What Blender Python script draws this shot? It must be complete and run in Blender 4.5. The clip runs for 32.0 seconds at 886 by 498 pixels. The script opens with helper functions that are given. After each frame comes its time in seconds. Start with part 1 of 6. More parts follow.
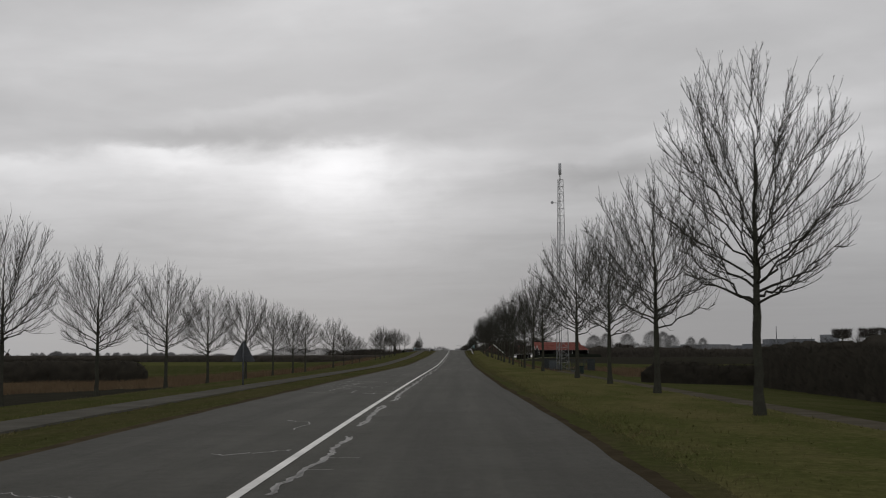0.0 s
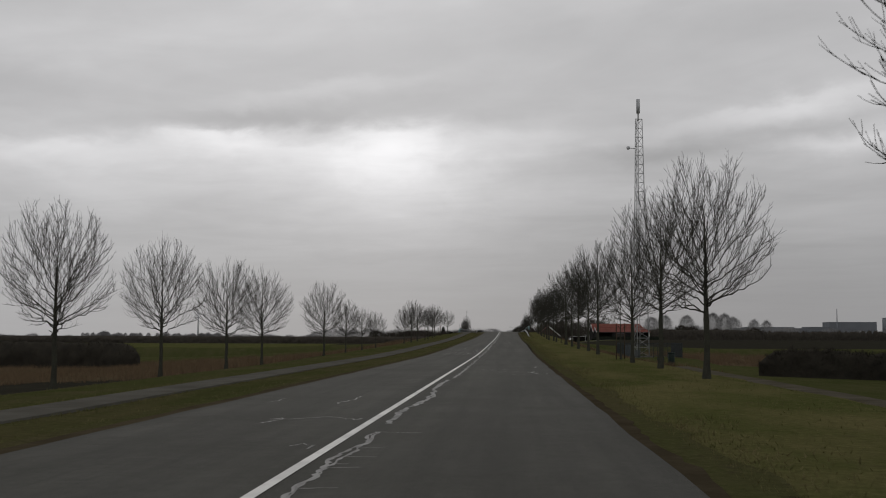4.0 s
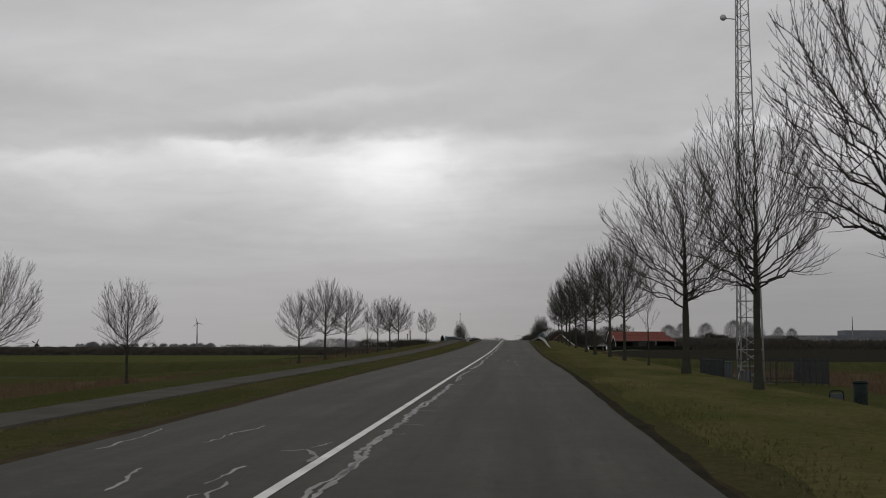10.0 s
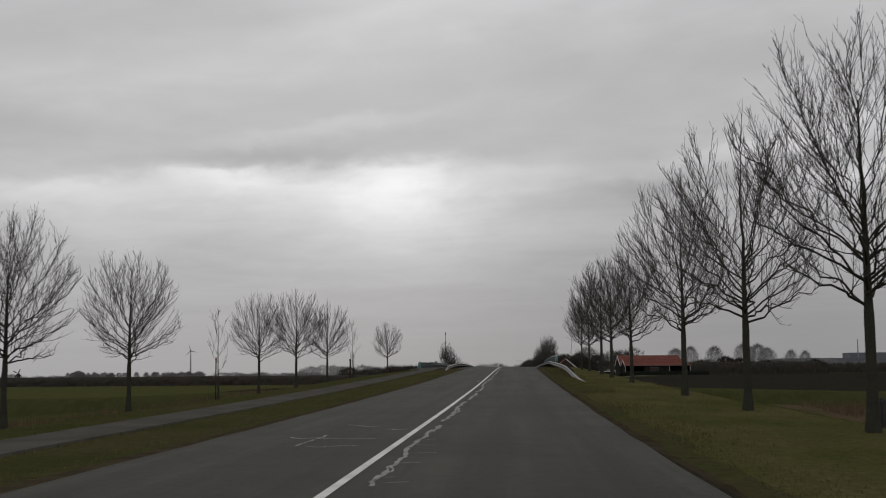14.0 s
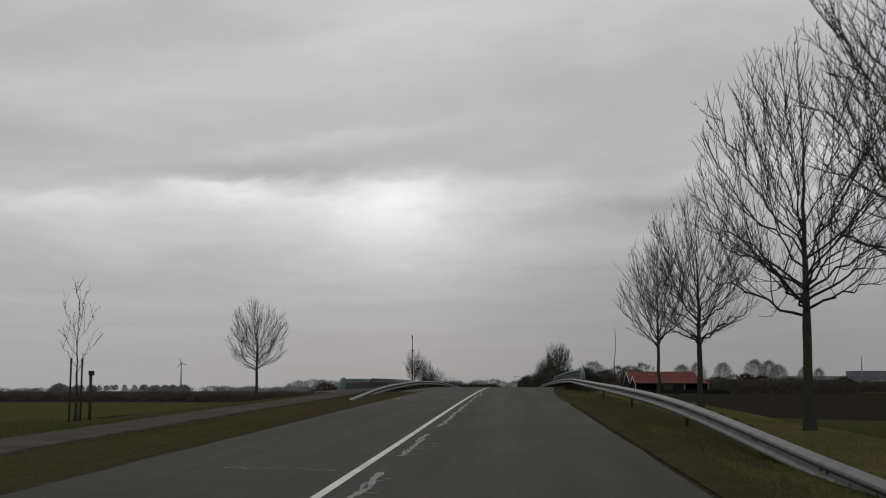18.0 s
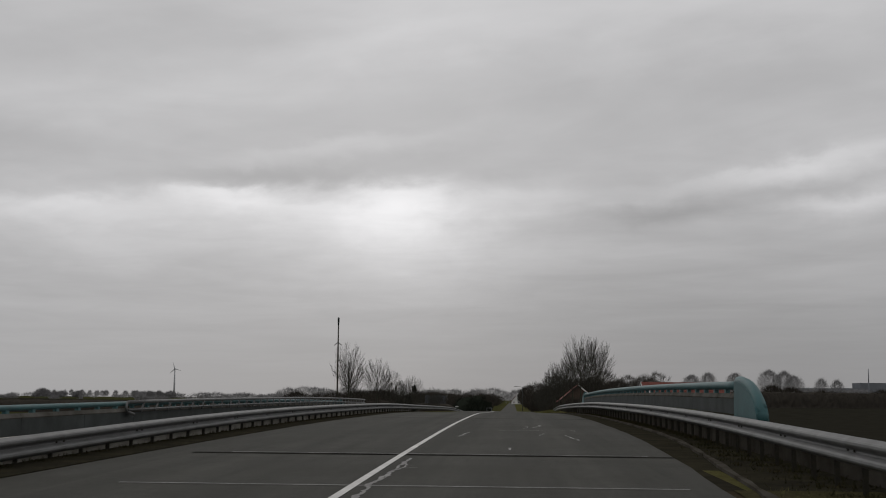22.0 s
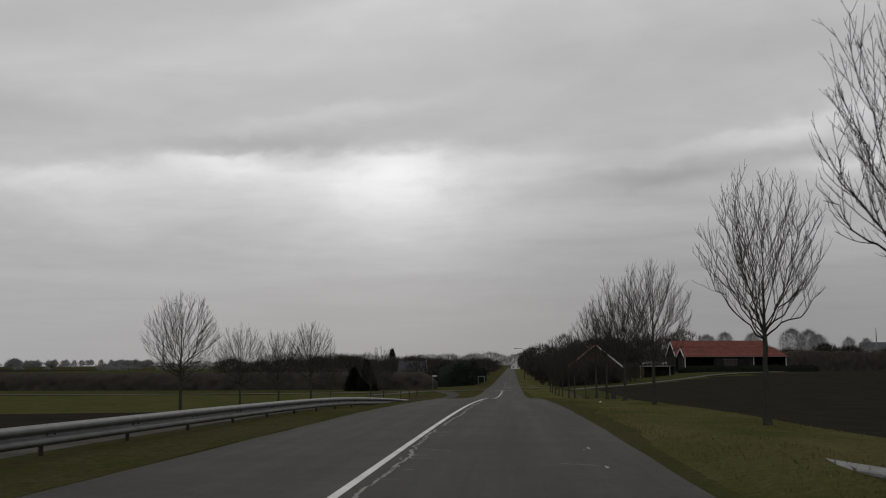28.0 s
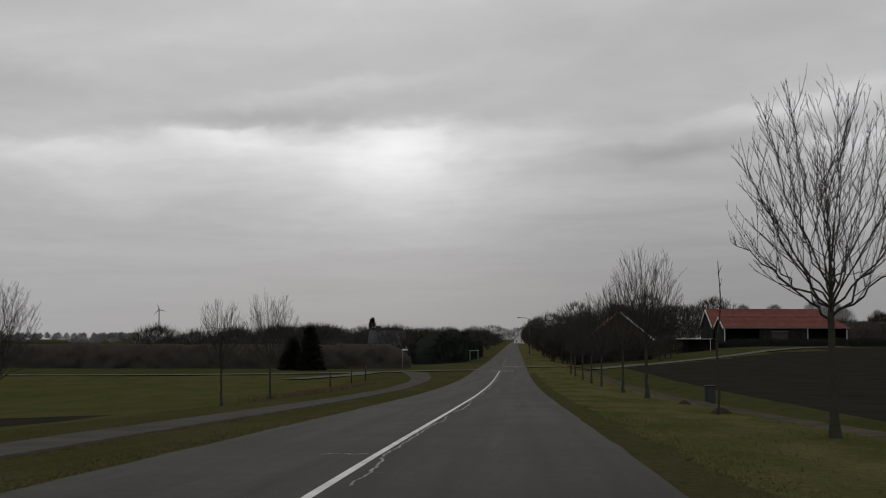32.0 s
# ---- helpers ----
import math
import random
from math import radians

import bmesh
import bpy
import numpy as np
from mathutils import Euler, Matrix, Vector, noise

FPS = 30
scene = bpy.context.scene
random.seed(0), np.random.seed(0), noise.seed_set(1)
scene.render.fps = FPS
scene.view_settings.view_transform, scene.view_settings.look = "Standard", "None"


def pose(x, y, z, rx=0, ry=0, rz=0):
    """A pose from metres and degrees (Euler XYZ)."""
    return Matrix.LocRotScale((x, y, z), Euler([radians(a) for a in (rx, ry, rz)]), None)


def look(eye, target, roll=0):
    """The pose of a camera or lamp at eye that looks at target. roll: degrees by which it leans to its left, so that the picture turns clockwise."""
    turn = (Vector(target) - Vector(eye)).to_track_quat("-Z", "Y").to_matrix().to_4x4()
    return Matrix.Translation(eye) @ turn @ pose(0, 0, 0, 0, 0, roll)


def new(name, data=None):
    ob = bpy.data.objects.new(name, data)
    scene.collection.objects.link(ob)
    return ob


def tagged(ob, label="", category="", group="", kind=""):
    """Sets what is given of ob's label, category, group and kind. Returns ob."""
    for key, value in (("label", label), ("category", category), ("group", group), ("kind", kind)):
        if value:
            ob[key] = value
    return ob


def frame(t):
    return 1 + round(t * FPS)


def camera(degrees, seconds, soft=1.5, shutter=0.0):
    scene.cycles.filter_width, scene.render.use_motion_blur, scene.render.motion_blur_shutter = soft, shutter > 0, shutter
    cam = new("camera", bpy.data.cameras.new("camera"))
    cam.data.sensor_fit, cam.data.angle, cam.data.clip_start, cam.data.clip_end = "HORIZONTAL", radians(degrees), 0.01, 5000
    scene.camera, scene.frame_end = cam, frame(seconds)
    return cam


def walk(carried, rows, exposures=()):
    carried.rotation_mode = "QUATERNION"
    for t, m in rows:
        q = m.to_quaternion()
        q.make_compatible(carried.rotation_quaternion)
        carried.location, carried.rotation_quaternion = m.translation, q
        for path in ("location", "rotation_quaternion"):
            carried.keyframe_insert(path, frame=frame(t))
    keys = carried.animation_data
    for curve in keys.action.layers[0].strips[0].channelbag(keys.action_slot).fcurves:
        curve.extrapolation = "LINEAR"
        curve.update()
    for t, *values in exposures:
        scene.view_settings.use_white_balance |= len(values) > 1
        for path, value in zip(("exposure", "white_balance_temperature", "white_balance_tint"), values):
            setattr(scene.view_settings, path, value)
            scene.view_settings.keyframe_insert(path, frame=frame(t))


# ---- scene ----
cam = camera(39.5, 32.0, 1.05, 0.12)
PATH = [
    (0.0, 1.836, -0.032, 1.370, 95.042, 0.092, 0.609),
    (0.5, 1.801, 4.830, 1.391, 94.848, -0.190, 3.004),
    (1.0, 1.807, 10.258, 1.423, 94.696, -0.184, 3.519),
    (1.5, 1.840, 15.775, 1.454, 94.615, -0.207, 3.563),
    (2.0, 1.846, 21.911, 1.487, 94.405, -0.298, 3.350),
    (2.5, 1.933, 27.888, 1.512, 94.310, -0.304, 3.104),
    (3.0, 1.915, 34.350, 1.533, 94.194, 0.038, 2.868),
    (3.5, 1.926, 40.626, 1.556, 94.166, -0.161, 2.955),
    (5.5, 1.715, 68.181, 1.640, 94.340, -0.006, 3.291),
    (6.0, 1.809, 75.797, 1.662, 94.263, 0.207, 3.188),
    (6.5, 1.883, 82.862, 1.686, 94.383, 0.305, 3.164),
    (7.0, 1.902, 90.223, 1.711, 94.412, 0.373, 3.172),
    (7.5, 1.948, 96.927, 1.735, 94.333, 0.285, 3.104),
    (8.0, 1.925, 103.876, 1.761, 94.351, 0.336, 3.174),
    (8.5, 1.883, 110.383, 1.786, 94.401, 0.219, 3.194),
    (9.0, 1.851, 117.160, 1.815, 94.455, 0.196, 3.216),
    (9.5, 1.921, 123.850, 1.860, 94.539, -0.026, 3.240),
    (10.0, 1.942, 130.487, 1.917, 94.643, -0.024, 3.356),
    (10.5, 1.960, 136.914, 1.974, 94.730, -0.070, 3.315),
    (11.0, 1.883, 143.696, 2.040, 94.858, -0.005, 3.362),
    (11.5, 1.876, 150.438, 2.114, 94.942, 0.094, 3.353),
    (12.0, 1.846, 157.511, 2.198, 95.162, 0.236, 3.326),
    (12.5, 1.843, 164.388, 2.267, 95.359, 0.272, 3.323),
    (13.0, 1.792, 171.719, 2.336, 95.463, 0.351, 3.324),
    (13.5, 1.803, 178.558, 2.395, 95.627, 0.341, 3.359),
    (14.0, 1.766, 185.784, 2.457, 95.842, 0.473, 3.344),
    (14.5, 1.765, 193.102, 2.531, 95.939, 0.546, 3.296),
    (16.5, 1.919, 223.713, 2.883, 96.268, 0.299, 3.102),
    (17.0, 1.909, 231.843, 2.992, 96.316, 0.125, 3.208),
    (17.5, 1.884, 239.439, 3.097, 96.402, 0.018, 3.196),
    (18.0, 1.852, 247.241, 3.220, 96.527, -0.005, 3.223),
    (18.5, 1.841, 254.862, 3.346, 96.573, -0.113, 3.223),
    (19.0, 1.798, 262.634, 3.477, 96.610, -0.187, 3.138),
    (19.5, 1.790, 270.017, 3.612, 96.668, -0.046, 3.199),
    (20.0, 1.750, 277.625, 3.755, 96.700, 0.019, 3.213),
    (20.5, 1.803, 285.036, 3.894, 96.871, -0.202, 3.111),
    (21.0, 1.822, 292.460, 4.023, 96.952, -0.414, 3.157),
    (21.5, 1.838, 299.917, 4.143, 96.922, -0.478, 3.181),
    (22.0, 1.858, 307.421, 4.261, 96.899, -0.535, 3.226),
    (22.5, 1.811, 314.874, 4.369, 96.784, -0.547, 3.226),
    (23.0, 1.784, 322.378, 4.462, 96.929, -0.172, 3.358),
    (23.5, 1.750, 329.747, 4.546, 96.968, -0.266, 3.515),
    (24.0, 1.688, 337.322, 4.618, 96.876, -0.344, 3.464),
    (24.5, 1.615, 344.752, 4.673, 96.772, -0.465, 3.627),
    (26.5, 1.516, 375.491, 4.667, 96.228, -0.485, 3.777),
    (27.0, 1.501, 383.618, 4.604, 96.130, -0.239, 3.557),
    (27.5, 1.675, 391.811, 4.519, 95.200, 0.207, 3.453),
    (28.0, 1.726, 400.194, 4.434, 95.303, 0.210, 3.196),
    (28.5, 1.802, 408.237, 4.374, 95.067, 0.228, 3.355),
    (29.0, 1.836, 416.665, 4.322, 95.127, 0.069, 3.276),
    (29.5, 1.840, 424.615, 4.270, 95.212, -0.172, 3.308),
    (30.0, 1.874, 433.224, 4.201, 94.924, -0.378, 3.301),
    (30.5, 1.899, 441.195, 4.115, 94.756, -0.512, 3.293),
    (31.0, 1.818, 449.449, 3.997, 94.635, -0.581, 3.170),
    (31.5, 1.876, 458.076, 3.845, 94.372, -0.172, 3.313),
    (32.0, 1.904, 466.835, 3.670, 94.133, -0.011, 3.352),
]
walk(cam, [(t, pose(*m)) for t, *m in PATH], ((0.0, .15), (2.0, .12), (5.5, .10), (9.0, .08), (12.0, .09), (15.0, .05), (20.0, .02), (32.0, .03)))

# ---- light ----
world = bpy.data.worlds.new("overcast_sky")
scene.world = world
world.use_nodes = True


class Net:
    """Small builder for node trees."""

    def __init__(self, tree):
        self.tree = tree

    def node(self, kind, **sets):
        n = self.tree.nodes.new(kind)
        for k, v in sets.items():
            if k in ("operation", "blend_type", "data_type", "noise_dimensions", "sky_type", "sun_disc", "sun_elevation",
                     "sun_rotation", "feature", "interpolation", "distance", "clamp", "vector_type"):
                if k == "operation":
                    n.operation = v
                elif k == "blend_type":
                    n.blend_type = v
                elif k == "data_type":
                    n.data_type = v
                elif k == "sky_type":
                    n.sky_type = v
                elif k == "sun_disc":
                    n.sun_disc = v
                elif k == "sun_elevation":
                    n.sun_elevation = v
                elif k == "sun_rotation":
                    n.sun_rotation = v
                elif k == "feature":
                    n.feature = v
        return n

    def link(self, a, b):
        self.tree.links.new(a, b)

    def math(self, op, a, b=None, clamp=False):
        n = self.node("ShaderNodeMath", operation=op)
        n.use_clamp = clamp
        for i, v in enumerate((a, b)):
            if v is None:
                continue
            if isinstance(v, (int, float)):
                n.inputs[i].default_value = v
            else:
                self.link(v, n.inputs[i])
        return n.outputs[0]

    def noise(self, vec, scale, detail=4, rough=.55, lac=2.0, dist=0.0):
        n = self.node("ShaderNodeTexNoise")
        n.inputs["Scale"].default_value = scale
        n.inputs["Detail"].default_value = detail
        n.inputs["Roughness"].default_value = rough
        n.inputs["Lacunarity"].default_value = lac
        n.inputs["Distortion"].default_value = dist
        if vec is not None:
            self.link(vec, n.inputs["Vector"])
        return n.outputs["Fac"]

    def ramp(self, fac, stops):
        n = self.node("ShaderNodeValToRGB")
        el = n.color_ramp.elements
        while len(el) < len(stops):
            el.new(.5)
        for e, (p, c) in zip(el, stops):
            e.position = p
            e.color = (*c, 1) if len(c) == 3 else c
        self.link(fac, n.inputs[0])
        return n.outputs[0]

    def mix(self, fac, a, b, mode="MIX"):
        n = self.node("ShaderNodeMix", data_type="RGBA", blend_type=mode)
        for s, v in ((n.inputs[0], fac), (n.inputs[6], a), (n.inputs[7], b)):
            if isinstance(v, (int, float)):
                s.default_value = v
            elif isinstance(v, tuple):
                s.default_value = (*v, 1)
            else:
                self.link(v, s)
        return n.outputs[2]


def sky():
    """A closed layer of cloud: brightest where the sun stands behind it, in flat streaks towards the horizon."""
    t = Net(world.node_tree)
    back = world.node_tree.nodes["Background"]
    geo = t.node("ShaderNodeTexCoord").outputs["Generated"]
    sep = t.node("ShaderNodeSeparateXYZ")
    t.link(geo, sep.inputs[0])
    up = t.math("MAXIMUM", sep.outputs[2], 0.0)
    den = t.math("ADD", up, .035)
    com = t.node("ShaderNodeCombineXYZ")
    px_ = t.math("DIVIDE", sep.outputs[0], den)
    py_ = t.math("DIVIDE", sep.outputs[1], den)
    t.link(t.math("ADD", px_, t.math("MULTIPLY", py_, .12)), com.inputs[0])
    t.link(t.math("MULTIPLY", py_, 1.0), com.inputs[1])
    sheet = com.outputs[0]
    big = t.noise(sheet, .42, 5, .55, 2.0, .5)
    fine = t.noise(sheet, 1.3, 7, .56, 2.1, .9)
    streak = t.math("ADD", t.math("MULTIPLY", t.math("SUBTRACT", big, .5), .75), t.math("MULTIPLY", t.math("SUBTRACT", fine, .5), .34))
    com2 = t.node("ShaderNodeCombineXYZ")
    t.link(t.math("MULTIPLY", sep.outputs[0], 5.0), com2.inputs[0])
    t.link(t.math("SUBTRACT", t.math("MULTIPLY", sep.outputs[2], 21.0), t.math("MULTIPLY", sep.outputs[0], 3.0)), com2.inputs[1])
    t.link(t.math("MULTIPLY", sep.outputs[1], 2.0), com2.inputs[2])
    wisp = t.noise(com2.outputs[0], 1.0, 5, .5, 2.0, .5)
    streak = t.math("ADD", streak, t.math("MULTIPLY", t.math("SUBTRACT", wisp, .5), .44))
    # less contrast close to the horizon
    fade = t.math("MULTIPLY", up, 9.0, True)
    streak = t.math("MULTIPLY", streak, fade)
    # the ragged edges of the cloud layers
    com3 = t.node("ShaderNodeCombineXYZ")
    t.link(t.math("MULTIPLY", sep.outputs[0], 14.0), com3.inputs[0])
    t.link(t.math("MULTIPLY", sep.outputs[2], 26.0), com3.inputs[1])
    rag = t.math("SUBTRACT", t.noise(com3.outputs[0], 1.0, 6, .55, 2.0, .3), .5)
    rag2 = t.math("SUBTRACT", t.noise(com3.outputs[0], 2.3, 5, .6, 2.0, .4), .5)
    az = t.math("ADD", sep.outputs[0], t.math("MULTIPLY", rag2, .050))
    el = t.math("ADD", up, t.math("MULTIPLY", rag, .034))

    def gap(az0, el0, wide, above, below, lean=0.0):
        """A thin place in the cloud round one direction: how wide it is, how soft above its edge and below it."""
        a = t.math("SUBTRACT", az, az0)
        h = t.math("SUBTRACT", t.math("SUBTRACT", el, el0), t.math("MULTIPLY", a, lean))
        p = t.math("POWER", t.math("ABSOLUTE", t.math("DIVIDE", a, wide)), 2.0)
        q = t.math("POWER", t.math("DIVIDE", t.math("MAXIMUM", h, 0.0), above), 2.0)
        r = t.math("POWER", t.math("DIVIDE", t.math("MINIMUM", h, 0.0), below), 2.0)
        return t.math("EXPONENT", t.math("MULTIPLY", t.math("ADD", t.math("ADD", p, q), r), -1.0))

    ahead = t.math("MULTIPLY", sep.outputs[1], 4.0, True)
    glow = None
    for az0, el0, wide, above, below, lean, much in (
            (-.098, .163, .050, .007, .040, .0, .22), (-.080, .160, .090, .016, .085, .0, .14), (-.232, .160, .052, .005, .012, .0, .20), (-.185, .152, .060, .006, .024, .0, .11),
            (-.360, .146, .090, .007, .016, .06, .13), (-.240, .142, .190, .012, .055, .0, .085), (.130, .147, .090, .009, .009, -.03, -.085), (.020, .157, .050, .010, .010, .0, .06),
            (.215, .184, .085, .006, .012, .16, .13), (.262, .154, .060, .007, .013, .12, .13), (.235, .167, .060, .005, .006, .12, -.05), (-.205, .174, .085, .008, .008, .02, -.08),
            (-.140, .200, .070, .006, .010, .14, .07), (.060, .198, .170, .018, .016, .10, -.04), (.150, .245, .200, .022, .026, .08, -.05), (.060, .310, .300, .050, .028, .02, .08),
            (-.390, .190, .120, .014, .014, .04, -.05), (-.110, .280, .090, .016, .018, .12, .07), (.170, .055, .220, .055, .070, .0, -.055), (-.330, .090, .110, .012, .012, .03, -.03),
            (-.300, .235, .130, .014, .016, .10, .05), (-.280, .275, .150, .012, .012, .08, -.035)):
        g = t.math("MULTIPLY", gap(az0, el0, wide, above, below, lean), much)
        glow = g if glow is None else t.math("ADD", glow, g)
    glow = t.math("MULTIPLY", glow, ahead)
    # the bank of cloud is heavier on the right, low down
    low = t.math("SUBTRACT", 1.0, t.math("MULTIPLY", up, 5.5, True))
    base = t.math("SUBTRACT", .490, t.math("MULTIPLY", low, t.math("ADD", .168, t.math("MULTIPLY", sep.outputs[0], .10))))
    lum = t.math("ADD", base, glow)
    lum = t.math("MULTIPLY", lum, t.math("ADD", 1.0, t.math("MULTIPLY", streak, .62)))
    col = t.mix(1.0, lum, (1.0, .995, 1.012), "MULTIPLY")
    nish = t.node("ShaderNodeTexSky", sky_type="NISHITA", sun_disc=False, sun_elevation=radians(12), sun_rotation=radians(-6.4))
    col = t.mix(.0003, col, nish.outputs[0], "ADD")
    t.link(col, back.inputs[0])
    back.inputs[1].default_value = 1.0


sky()
sun = new("sun", bpy.data.lights.new("sun", "SUN"))
sun.data.energy, sun.data.angle, sun.data.color = .15, radians(25), (1, .97, .93)
sun.matrix_world = look((0, 0, 50), (0 + .1095 * 50, -.95 * 50, 50 - 16))


# ---- materials ----
def material(name, colour, rough=.85, metal=0.0, spots=None, scale=4.0, bump=.3, bump_scale=30.0, var=.25, island=0.0):
    """A surface with two scales of variation: broad patches towards `spots` and fine grain, with relief."""
    m = bpy.data.materials.new(name)
    m.use_nodes = True
    t = Net(m.node_tree)
    b = m.node_tree.nodes["Principled BSDF"]
    co = t.node("ShaderNodeTexCoord").outputs["Object"]
    broad = t.noise(co, scale, 5, .6)
    grain = t.noise(co, bump_scale, 4, .65)
    spots = spots or tuple(c * (1 - var) for c in colour)
    col = t.mix(t.ramp(broad, [(.36, (0, 0, 0)), (.66, (1, 1, 1))]), colour, spots)
    shade = t.math("ADD", 1 - var, t.math("MULTIPLY", grain, 2 * var))
    col = t.mix(1.0, col, shade, "MULTIPLY")
    if island:
        info = t.node("ShaderNodeObjectInfo").outputs["Random"]
        col = t.mix(1.0, col, t.math("ADD", 1 - island, t.math("MULTIPLY", info, 2 * island)), "MULTIPLY")
    t.link(col, b.inputs["Base Color"])
    b.inputs["Roughness"].default_value = rough
    b.inputs["Metallic"].default_value = metal
    if rough >= .8:
        b.inputs["Specular IOR Level"].default_value = .0 if rough >= .9 else .1
    if bump:
        bp = t.node("ShaderNodeBump")
        bp.inputs["Strength"].default_value = bump
        bp.inputs["Distance"].default_value = .03
        t.link(grain, bp.inputs["Height"])
        t.link(bp.outputs[0], b.inputs["Normal"])
    return m


def asphalt_material():
    """Worn asphalt: wheel tracks and drips along the lanes, blotches of old repairs, coarse stone grain, dust near the edges."""
    m = bpy.data.materials.new("asphalt")
    m.use_nodes = True
    t = Net(m.node_tree)
    b = m.node_tree.nodes["Principled BSDF"]
    co = t.node("ShaderNodeTexCoord").outputs["Object"]
    mp = t.node("ShaderNodeMapping")
    mp.inputs["Scale"].default_value = (1.5, .035, 1)
    t.link(co, mp.inputs[0])
    lane = t.noise(mp.outputs[0], 1.0, 5, .62)
    mp2 = t.node("ShaderNodeMapping")
    mp2.inputs["Scale"].default_value = (7.0, .5, 1)
    t.link(co, mp2.inputs[0])
    drip = t.noise(mp2.outputs[0], 1.0, 4, .6)
    blot = t.noise(co, .35, 6, .62)
    mid = t.noise(co, 5.5, 5, .7)
    stone = t.noise(co, 38, 4, .75)
    col = t.mix(t.ramp(lane, [(.34, (0, 0, 0)), (.66, (1, 1, 1))]), (.0380, .0372, .0305), (.0628, .0613, .0515))
    col = t.mix(t.ramp(blot, [(.44, (0, 0, 0)), (.70, (.7, .7, .7))]), col, (.0344, .0331, .0260))
    col = t.mix(t.ramp(drip, [(.56, (0, 0, 0)), (.75, (.45, .45, .45))]), col, (.0280, .0265, .0234))
    col = t.mix(1.0, col, t.math("ADD", .66, t.math("MULTIPLY", mid, .68)), "MULTIPLY")
    col = t.mix(1.0, col, t.math("ADD", .55, t.math("MULTIPLY", stone, .9)), "MULTIPLY")
    t.link(col, b.inputs["Base Color"])
    b.inputs["Roughness"].default_value = .85
    b.inputs["Specular IOR Level"].default_value = .12
    bp = t.node("ShaderNodeBump")
    bp.inputs["Strength"].default_value = .5
    bp.inputs["Distance"].default_value = .012
    t.link(stone, bp.inputs["Height"])
    t.link(bp.outputs[0], b.inputs["Normal"])
    return m


def grass_material(name, green, dry, dirt, dry_at=.5, dirt_at=.75):
    m = bpy.data.materials.new(name)
    m.use_nodes = True
    t = Net(m.node_tree)
    b = m.node_tree.nodes["Principled BSDF"]
    co = t.node("ShaderNodeTexCoord").outputs["Object"]
    mp = t.node("ShaderNodeMapping")
    mp.inputs["Scale"].default_value = (1.0, .3, 1)
    t.link(co, mp.inputs[0])
    a = t.noise(mp.outputs[0], .55, 6, .65)
    wide = t.noise(co, .11, 4, .6)
    c = t.noise(co, 2.4, 5, .65)
    g = t.noise(co, 7.0, 5, .7)
    f = t.noise(co, 30, 4, .7)
    col = t.mix(t.ramp(a, [(dry_at - .1, (0, 0, 0)), (dry_at + .1, (1, 1, 1))]), green, dry)
    col = t.mix(t.ramp(c, [(dirt_at - .1, (0, 0, 0)), (dirt_at + .06, (1, 1, 1))]), col, dirt)
    col = t.mix(t.ramp(g, [(.55, (0, 0, 0)), (.72, (.6, .6, .6))]), col, dry)
    col = t.mix(t.ramp(wide, [(.46, (0, 0, 0)), (.66, (.7, .7, .7))]), col, dry)
    col = t.mix(1.0, col, t.math("ADD", .4, t.math("MULTIPLY", g, 1.2)), "MULTIPLY")
    col = t.mix(1.0, col, t.math("ADD", .5, f), "MULTIPLY")
    t.link(col, b.inputs["Base Color"])
    b.inputs["Roughness"].default_value = .95
    b.inputs["Specular IOR Level"].default_value = .0
    bp = t.node("ShaderNodeBump")
    bp.inputs["Strength"].default_value = .6
    bp.inputs["Distance"].default_value = .06
    t.link(f, bp.inputs["Height"])
    t.link(bp.outputs[0], b.inputs["Normal"])
    return m


ASPHALT = asphalt_material()
TRACK = material("muddy_track", (.088, .079, .062), .95, 0, (.056, .050, .035), .6, .4, 30, .25)
PATH_ASPHALT = material("path_asphalt", (.102, .098, .085), .9, 0, (.074, .070, .060), .8, .12, 50)
PALE_KERB = material("pale_stained_kerb", (.40, .385, .345), .9, 0, (.24, .228, .195), 1.4, .3, 35)
LANE = material("lane_concrete", (.145, .139, .124), .9, 0, (.10, .096, .085), .6, .04, 40)
PAINT = material("road_paint", (.62, .61, .58), .6, 0, (.42, .41, .39), 1.1, .15, 40, .12)
SEAL = material("crack_filler", (.34, .335, .32), .8, 0, (.19, .185, .18), 2.0, .2, 30, .2)
DIRT = material("verge_dirt", (.056, .046, .030), .95, 0, (.038, .031, .020), 1.2, .6, 18, .3)
GRASS = grass_material("verge_grass", (.062, .068, .023), (.104, .094, .041), (.070, .060, .031), .52, .67)
DRY_VERGE = grass_material("dry_verge", (.056, .060, .023), (.068, .060, .031), (.042, .036, .022), .54, .66)
VERGE_LEFT = grass_material("verge_left", (.050, .054, .020), (.070, .063, .030), (.050, .043, .024), .52, .66)
BANK = grass_material("bank_grass", (.047, .054, .018), (.068, .062, .030), (.050, .043, .025), .53, .68)
RAIL_VERGE = grass_material("rail_verge", (.055, .052, .024), (.068, .060, .033), (.046, .037, .024), .5, .62)
PASTURE = grass_material("pasture", (.058, .066, .022), (.080, .076, .032), (.062, .054, .029), .54, .72)
MEADOW = grass_material("meadow", (.045, .051, .018), (.060, .059, .026), (.050, .045, .025), .54, .73)
SOIL = material("ploughed_soil", (.031, .0295, .0225), .95, 0, (.023, .0215, .0165), .25, .6, 9, .25)
REED_GROUND = grass_material("rough_ground", (.072, .058, .033), (.096, .071, .044), (.046, .038, .025), .5, .62)
BARK = material("bark", (.045, .044, .036), .9, 0, (.059, .060, .046), 3.0, .6, 22, .3)
